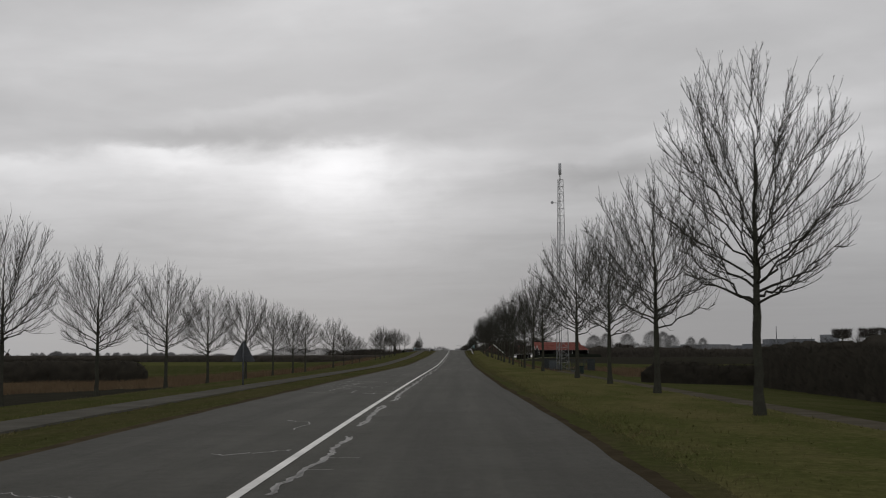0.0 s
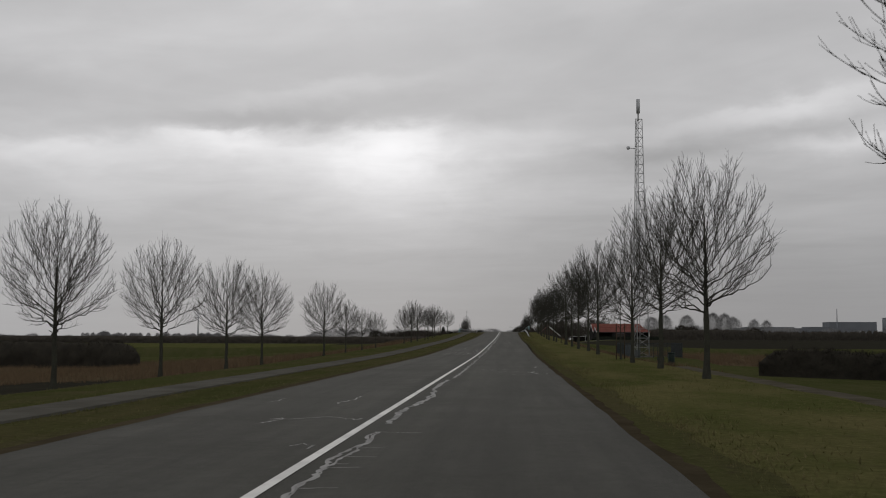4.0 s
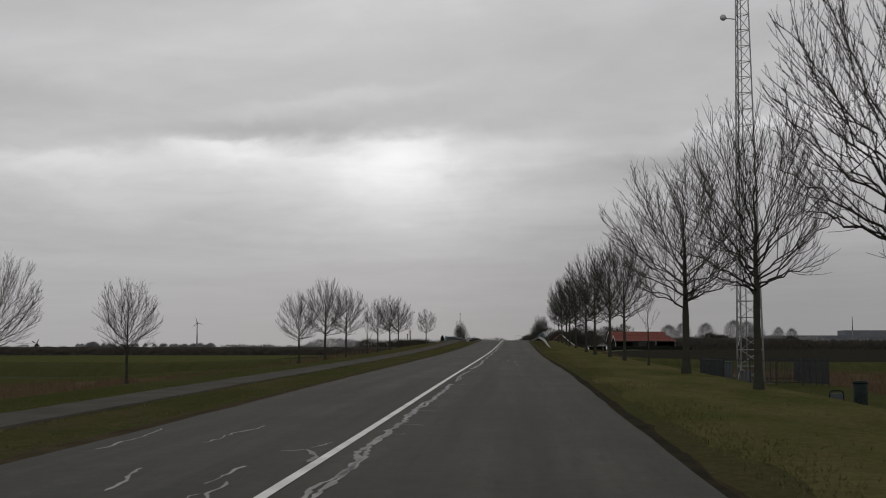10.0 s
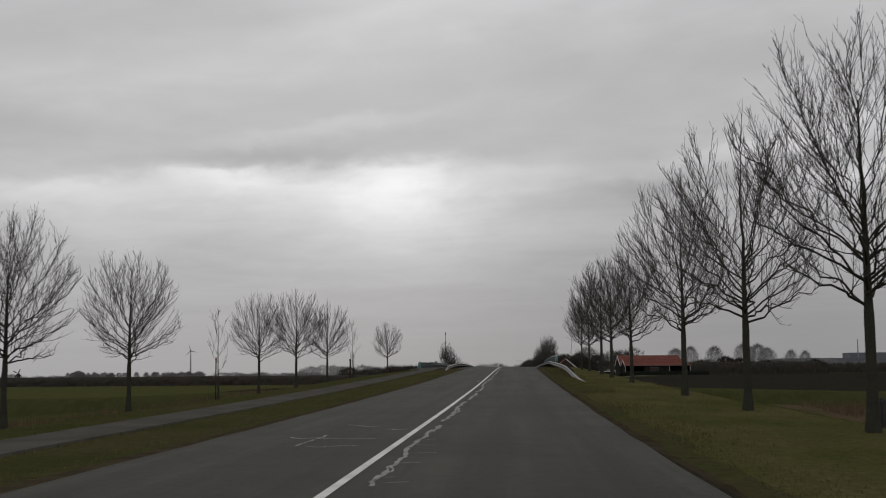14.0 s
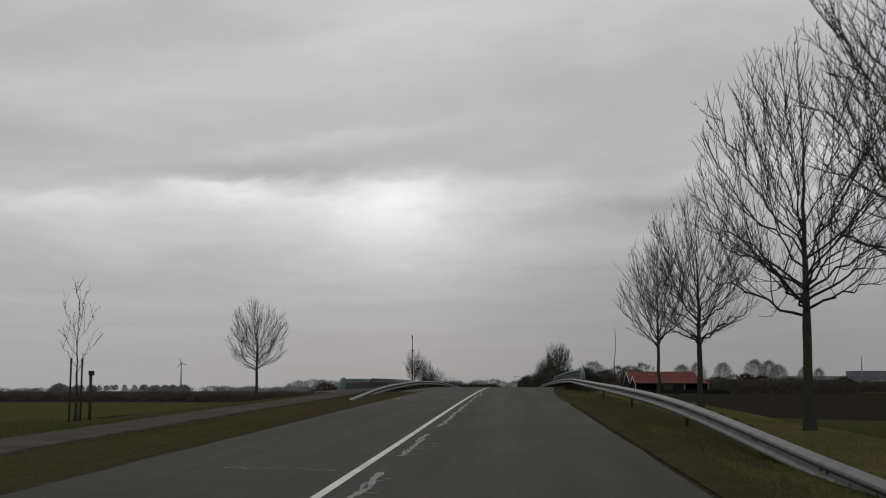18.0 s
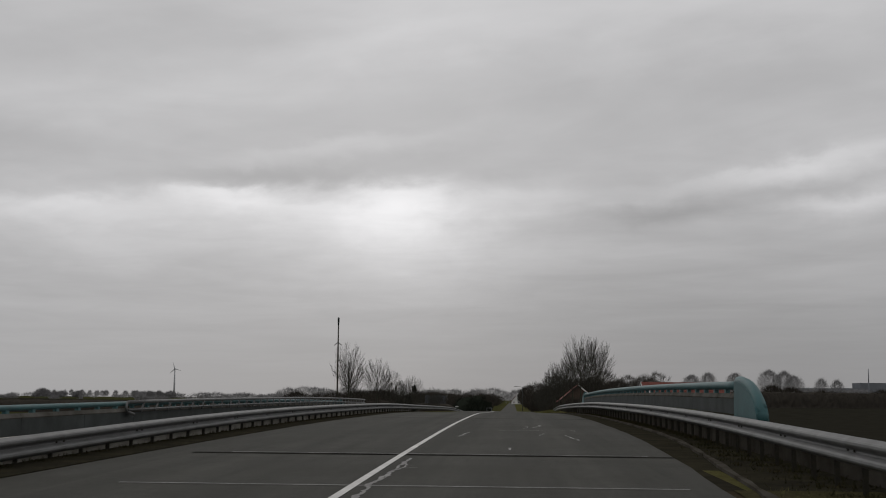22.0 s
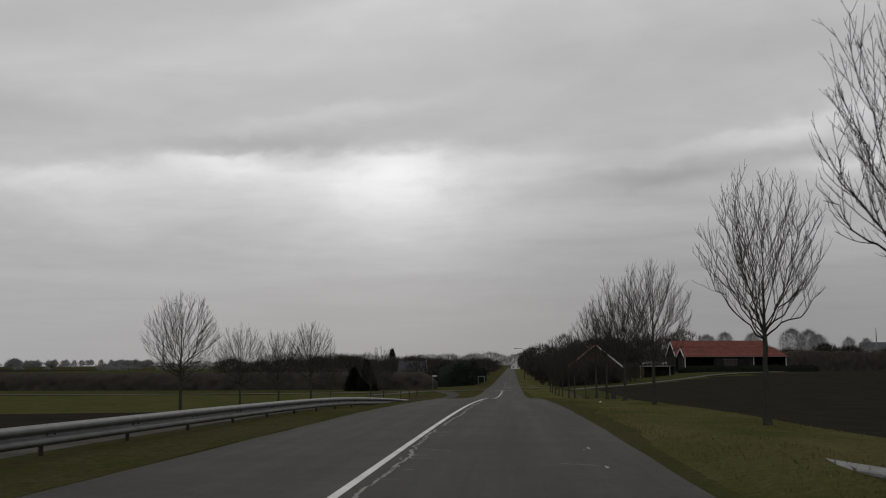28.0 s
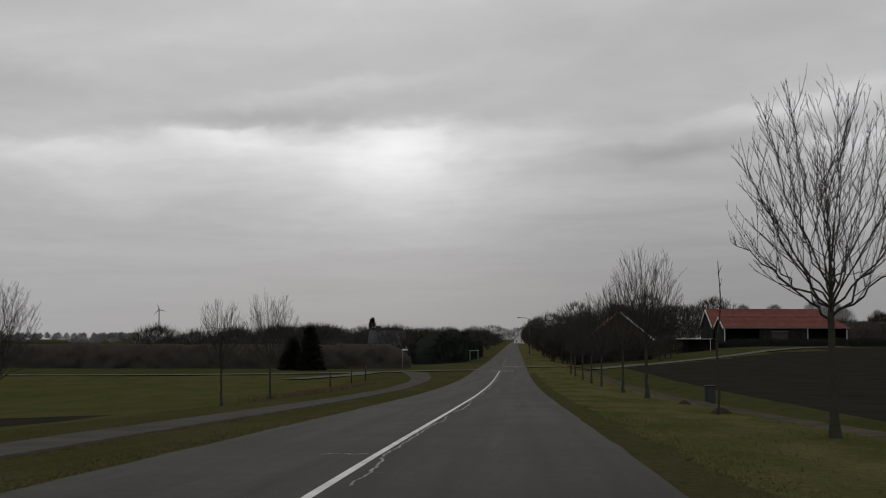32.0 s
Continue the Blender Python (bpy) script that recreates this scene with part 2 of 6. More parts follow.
TWIG = material("twig_bark", (.053, .051, .043), .9, 0, (.043, .042, .036), 2.0, 0, 20, .2)
# Haze is put into this colour: far paler and greyer than near twigs.
HAZED_TWIG = material("hazed_twig", (.28, .275, .275), .95, 0, (.225, .22, .22), .3, 0, 4, .2)
HEDGE = material("hedge_twig", (.051, .046, .040), .95, 0, (.062, .055, .045), .7, 0, 6, .3)
DARK_HEDGE = material("dark_hedge_twig", (.034, .031, .026), .95, 0, (.043, .039, .031), .7, 0, 6, .3)
GREEN_HEDGE = material("evergreen", (.024, .028, .021), .95, 0, (.018, .021, .016), 1.2, 0, 8, .3)
REED = material("dry_reed", (.155, .108, .066), .95, 0, (.095, .072, .046), .5, 0, 8, .3)
BLADE = material("grass_blade", (.095, .10, .038), .95, 0, (.14, .118, .06), .7, 0, 10, .3)
GALV = material("mast_steel", (.36, .365, .365), .65, .1, (.27, .275, .275), 1.6, .1, 35, .12)
STEEL = material("galvanised_steel", (.125, .128, .126), .6, .12, (.08, .081, .078), 1.6, .06, 35, .15)
# Dark brown near the verge grass, so that the posts blend into it.
POST_STEEL = material("brown_post", (.05, .046, .033), .9, .0, (.025, .024, .022), 2.0, .2, 30, .2)
PATCH = material("repair_asphalt", (.034, .033, .029), .8, 0, (.05, .048, .042), 1.6, .3, 40, .3)
JOINT = material("joint_tar", (.012, .0115, .011), .95, 0, (.04, .038, .034), 1.5, .2, 30, .3)
DARK_STEEL = material("weathered_steel", (.16, .165, .165), .6, .4, (.11, .11, .11), 2.0, .2, 30, .2)
CONCRETE = material("concrete", (.15, .145, .13), .9, 0, (.085, .08, .07), 1.0, .35, 40, .15)
EDGE_SOIL = material("edge_soil", (.066, .054, .034), .95, 0, (.046, .038, .025), 1.4, .6, 18, .3)
MOSS = material("moss", (.030, .030, .014), .95, 0, (.045, .038, .02), 2.0, 0, 10, .3)
SILT = material("gutter_silt", (.026, .024, .018), .95, 0, (.040, .036, .024), 1.4, .6, 14, .35)
KERB = material("stained_kerb", (.085, .078, .066), .9, 0, (.045, .04, .032), 1.2, .35, 30, .2)
TEAL = material("teal_paint", (.036, .115, .12), .6, 0, (.027, .085, .09), 1.5, .06, 30, .1)
GREY_PAINT = material("grey_paint", (.070, .077, .075), .8, 0, (.048, .053, .051), 1.2, .1, 30, .1)
ROOF_RED = material("clay_tile", (.22, .082, .066), .8, 0, (.165, .062, .05), .6, .2, 20, .2, .12)
ROOF_DARK = material("dark_tile", (.045, .04, .038), .8, 0, (.06, .05, .045), .7, .2, 20, .2, .12)
SLATE = material("slate", (.055, .062, .075), .7, 0, (.042, .048, .058), .6, .1, 20, .15)
TAR_WOOD = material("tarred_board", (.016, .016, .016), .8, 0, (.028, .026, .024), .8, .3, 14, .25, .25)
BRICK = material("brick", (.085, .064, .052), .9, 0, (.06, .045, .038), 1.0, .3, 25, .25)
WHITE = material("white_paint", (.72, .72, .70), .6, 0, (.55, .55, .52), 1.0, .08, 30, .1)
GLASS = material("window_glass", (.03, .035, .04), .12, 0, (.05, .055, .06), .5, 0, 5, .1)
CABINET = material("cabinet_grey", (.075, .088, .095), .7, 0, (.058, .068, .075), .9, .08, 30, .12)
FENCE_PAINT = material("fence_paint", (.046, .051, .051), .8, 0, (.034, .038, .038), .9, .08, 30, .12)
PALE_CABINET = material("cabinet_pale", (.13, .14, .142), .7, 0, (.10, .108, .11), .9, .08, 30, .12)
BLACK_PLASTIC = material("dark_green_plastic", (.012, .019, .016), .8, 0, (.022, .03, .026), 1.5, .08, 30, .15)
SIGN_BACK = material("sign_back", (.06, .064, .07), .85, .0, (.1, .105, .11), 1.6, .05, 30, .1)
STAKE = material("stake_wood", (.060, .047, .036), .9, 0, (.066, .050, .037), 3, .4, 25, .25)
RED_CAP = material("red_brown_paint", (.16, .05, .04), .7, 0, (.12, .04, .03), 3, .1, 25, .15)
WATER = material("canal_water", (.03, .035, .03), .08, 0, (.025, .03, .026), .2, .15, 1.5, .1)
FACADE = material("far_facade", (.27, .28, .295), .9, 0, (.23, .24, .255), .05, 0, 1, .08)
# Raised to a pale blue-grey: distance haze is painted into the colour.
HAZED_FACADE = material("hazed_shed", (.19, .20, .215), .9, 0, (.165, .175, .188), .03, 0, 1, .08)
MILL = material("turbine_paint", (.45, .46, .47), .6, 0, (.4, .41, .42), .05, 0, 1, .05)


# ---- builders ----
def mesh_of(name, verts, faces, mats=(), smooth=False, indices=None):
    me = bpy.data.meshes.new(name)
    me.from_pydata([tuple(map(float, v)) for v in verts], [], faces)
    for m in (mats if isinstance(mats, (list, tuple)) else (mats,)):
        me.materials.append(m)
    if indices is not None:
        me.polygons.foreach_set("material_index", indices)
    if smooth:
        me.polygons.foreach_set("use_smooth", [True] * len(me.polygons))
    me.update()
    return me


def thing(name, label, category, at=(0, 0, 0), rz=0.0, group="", kind=""):
    ob = new(name)
    ob.empty_display_size = .2
    ob.matrix_world = pose(*at, 0, 0, rz)
    return tagged(ob, label, category, group, kind)


def part(name, me, parent, label="", m=None):
    ob = new(name, me)
    ob.parent = parent
    if m is not None:
        ob.matrix_basis = m
    return tagged(ob, label)


def solid(name, me, label="", category="", kind="", group=""):
    return tagged(new(name, me), label, category, group, kind)


def box_data(lo, hi, bevel=0.0):
    """Verts and faces of a box, its upright and flat edges cut off by bevel."""
    bm = bmesh.new()
    bmesh.ops.create_cube(bm, size=1)
    for v in bm.verts:
        v.co = Vector([lo[i] + (v.co[i] + .5) * (hi[i] - lo[i]) for i in range(3)])
    if bevel:
        bmesh.ops.bevel(bm, geom=list(bm.edges), offset=bevel, segments=1, affect="EDGES")
    bm.verts.index_update()
    out = [v.co.copy() for v in bm.verts], [[v.index for v in f.verts] for f in bm.faces]
    bm.free()
    return out


def box(name, lo, hi, mat, bevel=0.0):
    v, f = box_data(lo, hi, bevel)
    return mesh_of(name, v, f, mat)


def joined(name, pieces, mat, smooth=False):
    vs, fs = [], []
    for v, f in pieces:
        n = len(vs)
        vs.extend(v)
        fs.extend([[i + n for i in q] for q in f])
    return mesh_of(name, vs, fs, mat, smooth)


def tube_data(points, radii, sides=6, caps=True):
    """A tapered tube along points."""
    pts = [Vector(p) for p in points]
    vs, fs = [], []
    n = len(pts)
    for i, p in enumerate(pts):
        d = (pts[min(i + 1, n - 1)] - pts[max(i - 1, 0)]).normalized()
        ref = Vector((0, 0, 1)) if abs(d.z) < .8 else Vector((1, 0, 0))
        a = d.cross(ref).normalized()
        b = d.cross(a)
        r = radii[i] if isinstance(radii, (list, tuple)) else radii
        for k in range(sides):
            w = 2 * math.pi * k / sides
            vs.append(p + (a * math.cos(w) + b * math.sin(w)) * r)
    for i in range(n - 1):
        for k in range(sides):
            k2 = (k + 1) % sides
            fs.append((i * sides + k, i * sides + k2, (i + 1) * sides + k2, (i + 1) * sides + k))
    if caps:
        fs.append(tuple(range(sides))[::-1])
        fs.append(tuple((n - 1) * sides + k for k in range(sides)))
    return vs, fs


def tube(name, points, radii, mat, sides=8):
    v, f = tube_data(points, radii, sides)
    return mesh_of(name, v, f, mat, True)


def prism(name, outline, lo, hi, mat, axis="y"):
    """An outline in (a, z) drawn out from lo to hi along y or x."""
    n = len(outline)
    put = (lambda a, z, s: (a, s, z)) if axis == "y" else (lambda a, z, s: (s, a, z))
    vs = [put(a, z, lo) for a, z in outline] + [put(a, z, hi) for a, z in outline]
    fs = [(i, (i + 1) % n, n + (i + 1) % n, n + i) for i in range(n)]
    fs += [tuple(range(n))[::-1], tuple(range(n, 2 * n))]
    return mesh_of(name, vs, fs, mat)


def spikes(r, n, place, length, width, up, out):
    """n thin three-cornered twigs; place() gives a point and its outward way."""
    vs, fs = [], []
    for i in range(n):
        p, o = place()
        d = (o * out + Vector((r.gauss(0, .45), r.gauss(0, .45), up + r.gauss(0, .3)))).normalized()
        L = length * r.uniform(.5, 1.3)
        s = d.cross(Vector((r.gauss(0, 1), r.gauss(0, 1), r.gauss(0, 1)))).normalized() * width * r.uniform(.5, 1.2)
        k = len(vs)
        vs += [p - s, p + s, p + d * L]
        fs.append((k, k + 1, k + 2))
    return vs, fs


# ---- the lie of the land ----
def curve_of(*knots):
    ks, vs = [k for k, _ in knots], [v for _, v in knots]
    fine = np.arange(ks[0], ks[-1] + 1, 1.0)
    raw = np.interp(fine, ks, vs)
    w = np.hanning(25)
    w /= w.sum()
    soft = np.convolve(np.pad(raw, 12, mode="edge"), w, mode="valid")
    return lambda y: float(np.interp(y, fine, soft))


road_z = curve_of((-120, 0.12), (0, 0.16), (24, 0.31), (48, 0.4), (72, 0.47), (96, 0.54), (120, 0.62), (144, 0.82), (168, 1.09), (192, 1.32), (216,
                  1.58), (240, 1.9), (264, 2.3), (288, 2.74), (312, 3.12), (324, 3.27), (336, 3.39), (348, 3.47), (360, 3.49), (372, 3.49), (384, 3.41), (396, 3.28),
                  (408, 3.18), (420, 3.11), (432, 3.02), (444, 2.89), (456, 2.69), (468, 2.45), (480, 2.18), (492, 1.85), (504, 1.51), (528, 0.87), (552, 0.36), (576,
                  0.0), (600, -0.16), (624, -0.24), (660, -0.40), (700, -0.52), (800, -0.55), (1900, -0.5))
road_left = curve_of((-120, -3.2), (50, -3.15), (88, -3.05), (118, -2.95), (170, -3.05), (198, -3.1), (240, -3.1), (280, -3.05), (312, -3.05), (330, -3.65), (352, -3.75), (400, -3.15),
                     (420, -3.0), (445, -2.9), (500, -2.95), (620, -3.0), (1900, -2.8))
road_right = curve_of((-120, 3.6), (20, 3.6), (45, 3.35), (100, 3.42), (145, 3.55), (172, 3.7), (205, 3.6), (245, 3.7), (300, 3.75), (310, 3.85), (322, 4.3), (336, 4.8), (366, 4.85),
                      (384, 4.7), (396, 4.0), (405, 3.65), (430, 3.6), (470, 3.5), (600, 3.35), (1900, 3.1))
kerb_right = curve_of((270, 3.72), (300, 3.75), (310, 3.9), (322, 4.6), (336, 5.6), (366, 5.7), (384, 5.6), (396, 4.3), (410, 3.7))
bike_near = curve_of((-120, -5.35), (60, -5.35), (135, -5.4), (178, -5.5), (252, -5.9), (300, -6.1), (400, -6.0), (470, -5.4), (545, -5.3), (574, -5.7), (590, -6.4), (602, -7.5), (616, -8.9))
bike_far = curve_of((-120, -6.4), (60, -6.4), (135, -6.65), (178, -6.8), (252, -7.4), (300, -7.6), (400, -7.6), (470, -6.7), (545, -6.6), (572, -7.1), (588, -8.3), (602, -10.0), (616, -12.0))


def ramp(y, a, b, va, vb):
    s = min(max((y - a) / (b - a), 0), 1)
    s = s * s * (3 - 2 * s)
    return va + (vb - va) * s


def land(x, y):
    """Height of the ground: a road on a low bank, verges, ditches, lower fields, and a canal under the bridge."""
    zr = road_z(y)
    if x < 0:
        f = ramp(y, 250, 430, -3.9, -.6)
        toe = zr - ramp(y, 560, 604, .65, .25)
        keys = (0, 3.3, 5.0, 8.9, 13.2, 20, 32, 70)
        zs = (zr - .09, zr - .06, zr - .10, zr - .13, toe, toe + (f - toe) * .25, toe + (f - toe) * .62, f)
        z = float(np.interp(-x, keys, zs))
        z += .04 * math.exp(-((x + 4.3) / .45) ** 2) * ramp(y, 452, 461, 0, 1) * ramp(y, 471, 477, 1, 0)
        # ditch beyond the trees
        z -= .55 * math.exp(-((x + 18.5) / 1.3) ** 2) * ramp(y, 200, 260, 1, 0)
    else:
        f = ramp(y, 250, 430, -3.1, -.5)
        f = ramp(y, 620, 720, f, f + 2.2 * min(max((x - 25) / 25, 0), 1)) if x > 25 else f
        toe = zr - ramp(y, 118, 165, .75, 1.2) + ramp(y, 300, 400, 0, .45)
        keys = (0, 3.4, 4.6, 8.4, 10, 12.5, 16, 22, 30, 60)
        zs = (zr - .09, zr - .07, zr - .01, zr - .05, zr - .3 - .45 * (zr - toe - .75) - .05, toe, toe + (f - toe) * .25, toe + (f - toe) * .58, toe + (f - toe) * .75, f)
        z = float(np.interp(x, keys, zs))
        # ditch between the verge and the ploughed field
        z -= .5 * math.exp(-((x - 15.6) / 1.4) ** 2) * ramp(y, 440, 470, 0, 1) * ramp(y, 590, 606, 1, 0)
        # the grass stands up round the buried end of the rail
        z += .24 * math.exp(-((x - 5.3) / .8) ** 2) * ramp(y, 402, 410, 0, 1) * ramp(y, 417, 426, 1, 0)
        # level ground of the mast compound
        pad = ramp(x, 15.5, 18.5, 0, 1) * ramp(x, 29, 33, 1, 0) * ramp(y, 228, 234, 0, 1) * ramp(y, 251, 257, 1, 0)
        z = z * (1 - pad) - 1.1 * pad
    canal = ramp(y, 325.5, 334, 0, 1) * ramp(y, 379, 387.5, 1, 0)
    z = z * (1 - canal) + min(z, -5.0) * canal
    return z


# ---- ground, road, paths ----
LANE_LINE = ((3.0, 632), (10, 648), (18, 664), (26, 680), (36, 690), (56, 711), (84, 776), (127, 870))


def ground():
    xs = [-4600, -2600, -1500, -900, -560, -360, -240, -170, -120, -95, -80, -70, -60, -50, -42, -36, -32, -29, -26, -23.5, -21.5, -20, -19, -18,
          -17, -15.5, -14, -13, -12, -11, -10, -9.2, -8.4, -7.4, -6.4, -5.6, -5, -4.3, -3.7, -3.2, 0, 3.3, 3.9, 4.6, 5.4, 6.4, 7.4, 8.4, 9.2, 10,
          10.8, 11.6, 12.5, 14, 16, 18.5, 21, 24, 27, 30, 34, 40, 48, 60, 75, 95, 120, 160, 220, 320, 480, 800, 1400, 2500, 4600]
    ys = [-3000, -1500, -700, -350, -200] + list(np.arange(-110, 300, 3.0)) + list(np.arange(300, 400, 1.5)) + list(np.arange(400, 700, 3.0)) + [
        720, 750, 790, 840, 900, 980, 1080, 1220, 1400, 1700, 2100, 2700, 3500, 4700]
    nx = len(xs)
    vs = []
    for y in ys:
        for x in xs:
            z = land(x, y)
            if 4.5 < abs(x) < 60 and y < 700 and not (312 < y < 397 and abs(x) < 9.5):
                z += (.02 if -9.5 < x < 0 else .06) * noise.noise(Vector((x * .35, y * .2, 0))) + .02 * noise.noise(Vector((x * 1.3, y * 1.1, 5)))
            vs.append((x, y, z))
    fs, idx = [], []
    for j in range(len(ys) - 1):
        for i in range(nx - 1):
            fs.append((j * nx + i, j * nx + i + 1, (j + 1) * nx + i + 1, (j + 1) * nx + i))
            x, y = (xs[i] + xs[i + 1]) / 2, (ys[j] + ys[j + 1]) / 2
            k = 0 if x > 0 else 5 if x > -5.7 else 4
            if x < -13.5:
                k = 1
                if y < 160 - .25 * (x + 14) and -110 < x < -14.5:
                    k = 2
                elif 150 < y < 300 and -90 < x < -15.5:
                    k = 3
                elif 395 < y < 520 and -48 < x < -16:
                    k = 2
                elif 395 < y < 604 and x > -160:
                    k = 6
            elif x > 12.5:
                k = 1
                if 240 < y < 335 and 31 < x < 130:
                    k = 3
                elif 395 < y < np.interp(x, [k[0] for k in LANE_LINE], [k[1] for k in LANE_LINE]) - 6 and x > (19 if y > 490 else 17):
                    k = 2
            if k == 1 and abs(x) > 150:
                k = (2 if (int(y / 260) + int(abs(x) / 330)) % 3 == 0 else 1)
            idx.append(k)
    me = mesh_of("ground", vs, fs, [GRASS, MEADOW, SOIL, REED_GROUND, BANK, VERGE_LEFT, PASTURE], True, idx)
    solid("ground", me, "flat polder grassland and dark ploughed fields beside the road", "ground", "structure")


def strip(name, left, right, y0, y1, step, lift, mat, label, category, skirt=0.0, base=road_z, parent=None):
    """A paved strip between two edge curves, with a skirt down at both sides."""
    vs, fs = [], []
    ys = list(np.arange(y0, y1, step)) + [y1]
    cols = 4 if skirt else 2
    for y in ys:
        l, r, z = left(y), right(y), base(y) + lift
        wob = .05 * noise.noise(Vector((3.1, y * .6, 0))) + .04 * noise.noise(Vector((7.7, y * 2.3, 0)))
        wob2 = .05 * noise.noise(Vector((9.1, y * .6, 4))) + .04 * noise.noise(Vector((1.7, y * 2.1, 6)))
        if skirt:
            vs += [(l - .03 + wob, y, z - skirt), (l + wob, y, z), (r + wob2, y, z), (r + .03 + wob2, y, z - skirt)]
        else:
            vs += [(l, y, z), (r, y, z)]
    for j in range(len(ys) - 1):
        for c in range(cols - 1):
            a = j * cols + c
            fs.append((a, a + 1, a + cols + 1, a + cols))
    me = mesh_of(name, vs, fs, mat)
    if parent:
        return part(name, me, parent, label)
    return solid(name, me, label, category, "structure")


ground()
road = strip("road", road_left, road_right, -400, 1900, 2.0, 0.0, ASPHALT, "worn grey two-lane asphalt road with patched cracks", "road", .16)
strip("cycle_path", bike_far, bike_near, -400, 615, 2.0, .03, PATH_ASPHALT, "narrow grey asphalt cycle path beside the road", "path", .14,
      lambda y: road_z(y) - .09 * (1 - ramp(y, 300, 316, 0, 1) * ramp(y, 394, 410, 1, 0)) if y < 540 else land((bike_near(y) + bike_far(y)) / 2, y))
line_half = .052
strip("centre_line", lambda y: -line_half, lambda y: line_half, -400, 612, 2.0, .006, PAINT, "continuous white painted centre line", "road marking", parent=road)
for y0 in (660, 674, 690, 706, 724):
    strip("lane_dash", lambda y: -.06, lambda y: .06, y0, y0 + 3.2, 1.6, .006, PAINT, "short white painted dash", "road marking", parent=road)
strip("dry_verge", lambda y: road_right(y) + .1, lambda y: road_right(y) + .72 + .35 * noise.noise(Vector((12, y * .25, 1))) + .25 * noise.noise(Vector((15, y * 1.3, 1))), -100, 322, .6,
      -.022, DRY_VERGE, "worn yellow-brown grass beside the asphalt", "verge")
strip("dry_verge_left", lambda y: road_left(y) - .62 - .2 * noise.noise(Vector((14, y * .25, 1))) - .14 * noise.noise(Vector((18, y * 1.5, 1))), lambda y: road_left(y) - .1, -100, 322, .6,
      -.024, DRY_VERGE, "worn brown grass beside the asphalt", "verge")
strip("rail_verge", lambda y: road_right(y) + .1, lambda y: road_right(y) + .16 + (5.9 - road_right(y)) * ramp(y, 244, 280, 0, 1), 244, 322, 1.5, .0, RAIL_VERGE,
      "dry brown grass under the guard rail", "verge")
strip("rail_verge_left", lambda y: road_left(y) - .12 - 2.0 * ramp(y, 262, 306, 0, 1), lambda y: road_left(y) - .05, 262, 322, 1.5, -.01, RAIL_VERGE,
      "dry brown grass under the guard rail", "verge")
strip("rail_verge_far", lambda y: road_left(y) - .12 - 2.3 * ramp(y, 420, 468, 1, 0), lambda y: road_left(y) - .05, 394, 470, 1.5, -.005, VERGE_LEFT,
      "brown and green grass under the guard rail", "verge")
strip("edge_kerb", lambda y: kerb_right(y) - .01, lambda y: kerb_right(y) + .09, 284, 396, 1.0, .03, KERB, "low stained concrete kerb at the asphalt edge", "kerb", .2,
      lambda y: road_z(y) - ramp(y, 284, 294, .1, 0))
strip("dry_verge_far", lambda y: road_right(y) - .02, lambda y: road_right(y) + .8 + .35 * noise.noise(Vector((22, y * .25, 1))) + .25 * noise.noise(Vector((25, y * 1.3, 1))), 394, 606, .6,
      -.02, DRY_VERGE, "worn yellow-brown grass beside the asphalt", "verge")
strip("dirt_edge", lambda y: road_right(y) - .02, lambda y: road_right(y) + .20 + .10 * noise.noise(Vector((2, y * .3, 1))) + .10 * noise.noise(Vector((5, y * 1.7, 1))), -100, 322, .5, -.012, DIRT,
      "strip of bare brown earth at the edge of the asphalt", "verge")
# Flat dark band in place of the drop beside the asphalt.
strip("edge_rut", lambda y: road_right(y) - .03, lambda y: road_right(y) + (.2 + .06 * noise.noise(Vector((31, y * .4, 1))) + .05 * noise.noise(Vector((35, y * 2.1, 1)))) * ramp(y, 128, 150, .1, 1) * ramp(y, 186, 206, 1, .1),
      126, 208, .4, -.006, SILT, "flat dark band along the edge of the asphalt", "verge")
strip("dirt_edge_left", lambda y: road_left(y) - .3 - .1 * noise.noise(Vector((4, y * .3, 1))) - .08 * noise.noise(Vector((8, y * 1.9, 1))), lambda y: road_left(y) + .02, -100, 322, 1.0, -.016, EDGE_SOIL,
      "thin strip of dry brown earth at the road edge", "verge")
strip("track_right", lambda y: 11.0, lambda y: 12.1, -60, 118, 3.0, 0.0, TRACK, "narrow muddy farm track behind the trees", "path", .06, lambda y: land(11.5, y) + .07)
strip("track_right_far", lambda y: 10.2 + .3 * noise.noise(Vector((3, y * .1, 2))), lambda y: 12.3 + .3 * noise.noise(Vector((6, y * .1, 2))), 497, 640, 3.0, 0.0, TRACK, "narrow muddy path behind the young trees", "path", .1, lambda y: land(11.5, y) + .06)



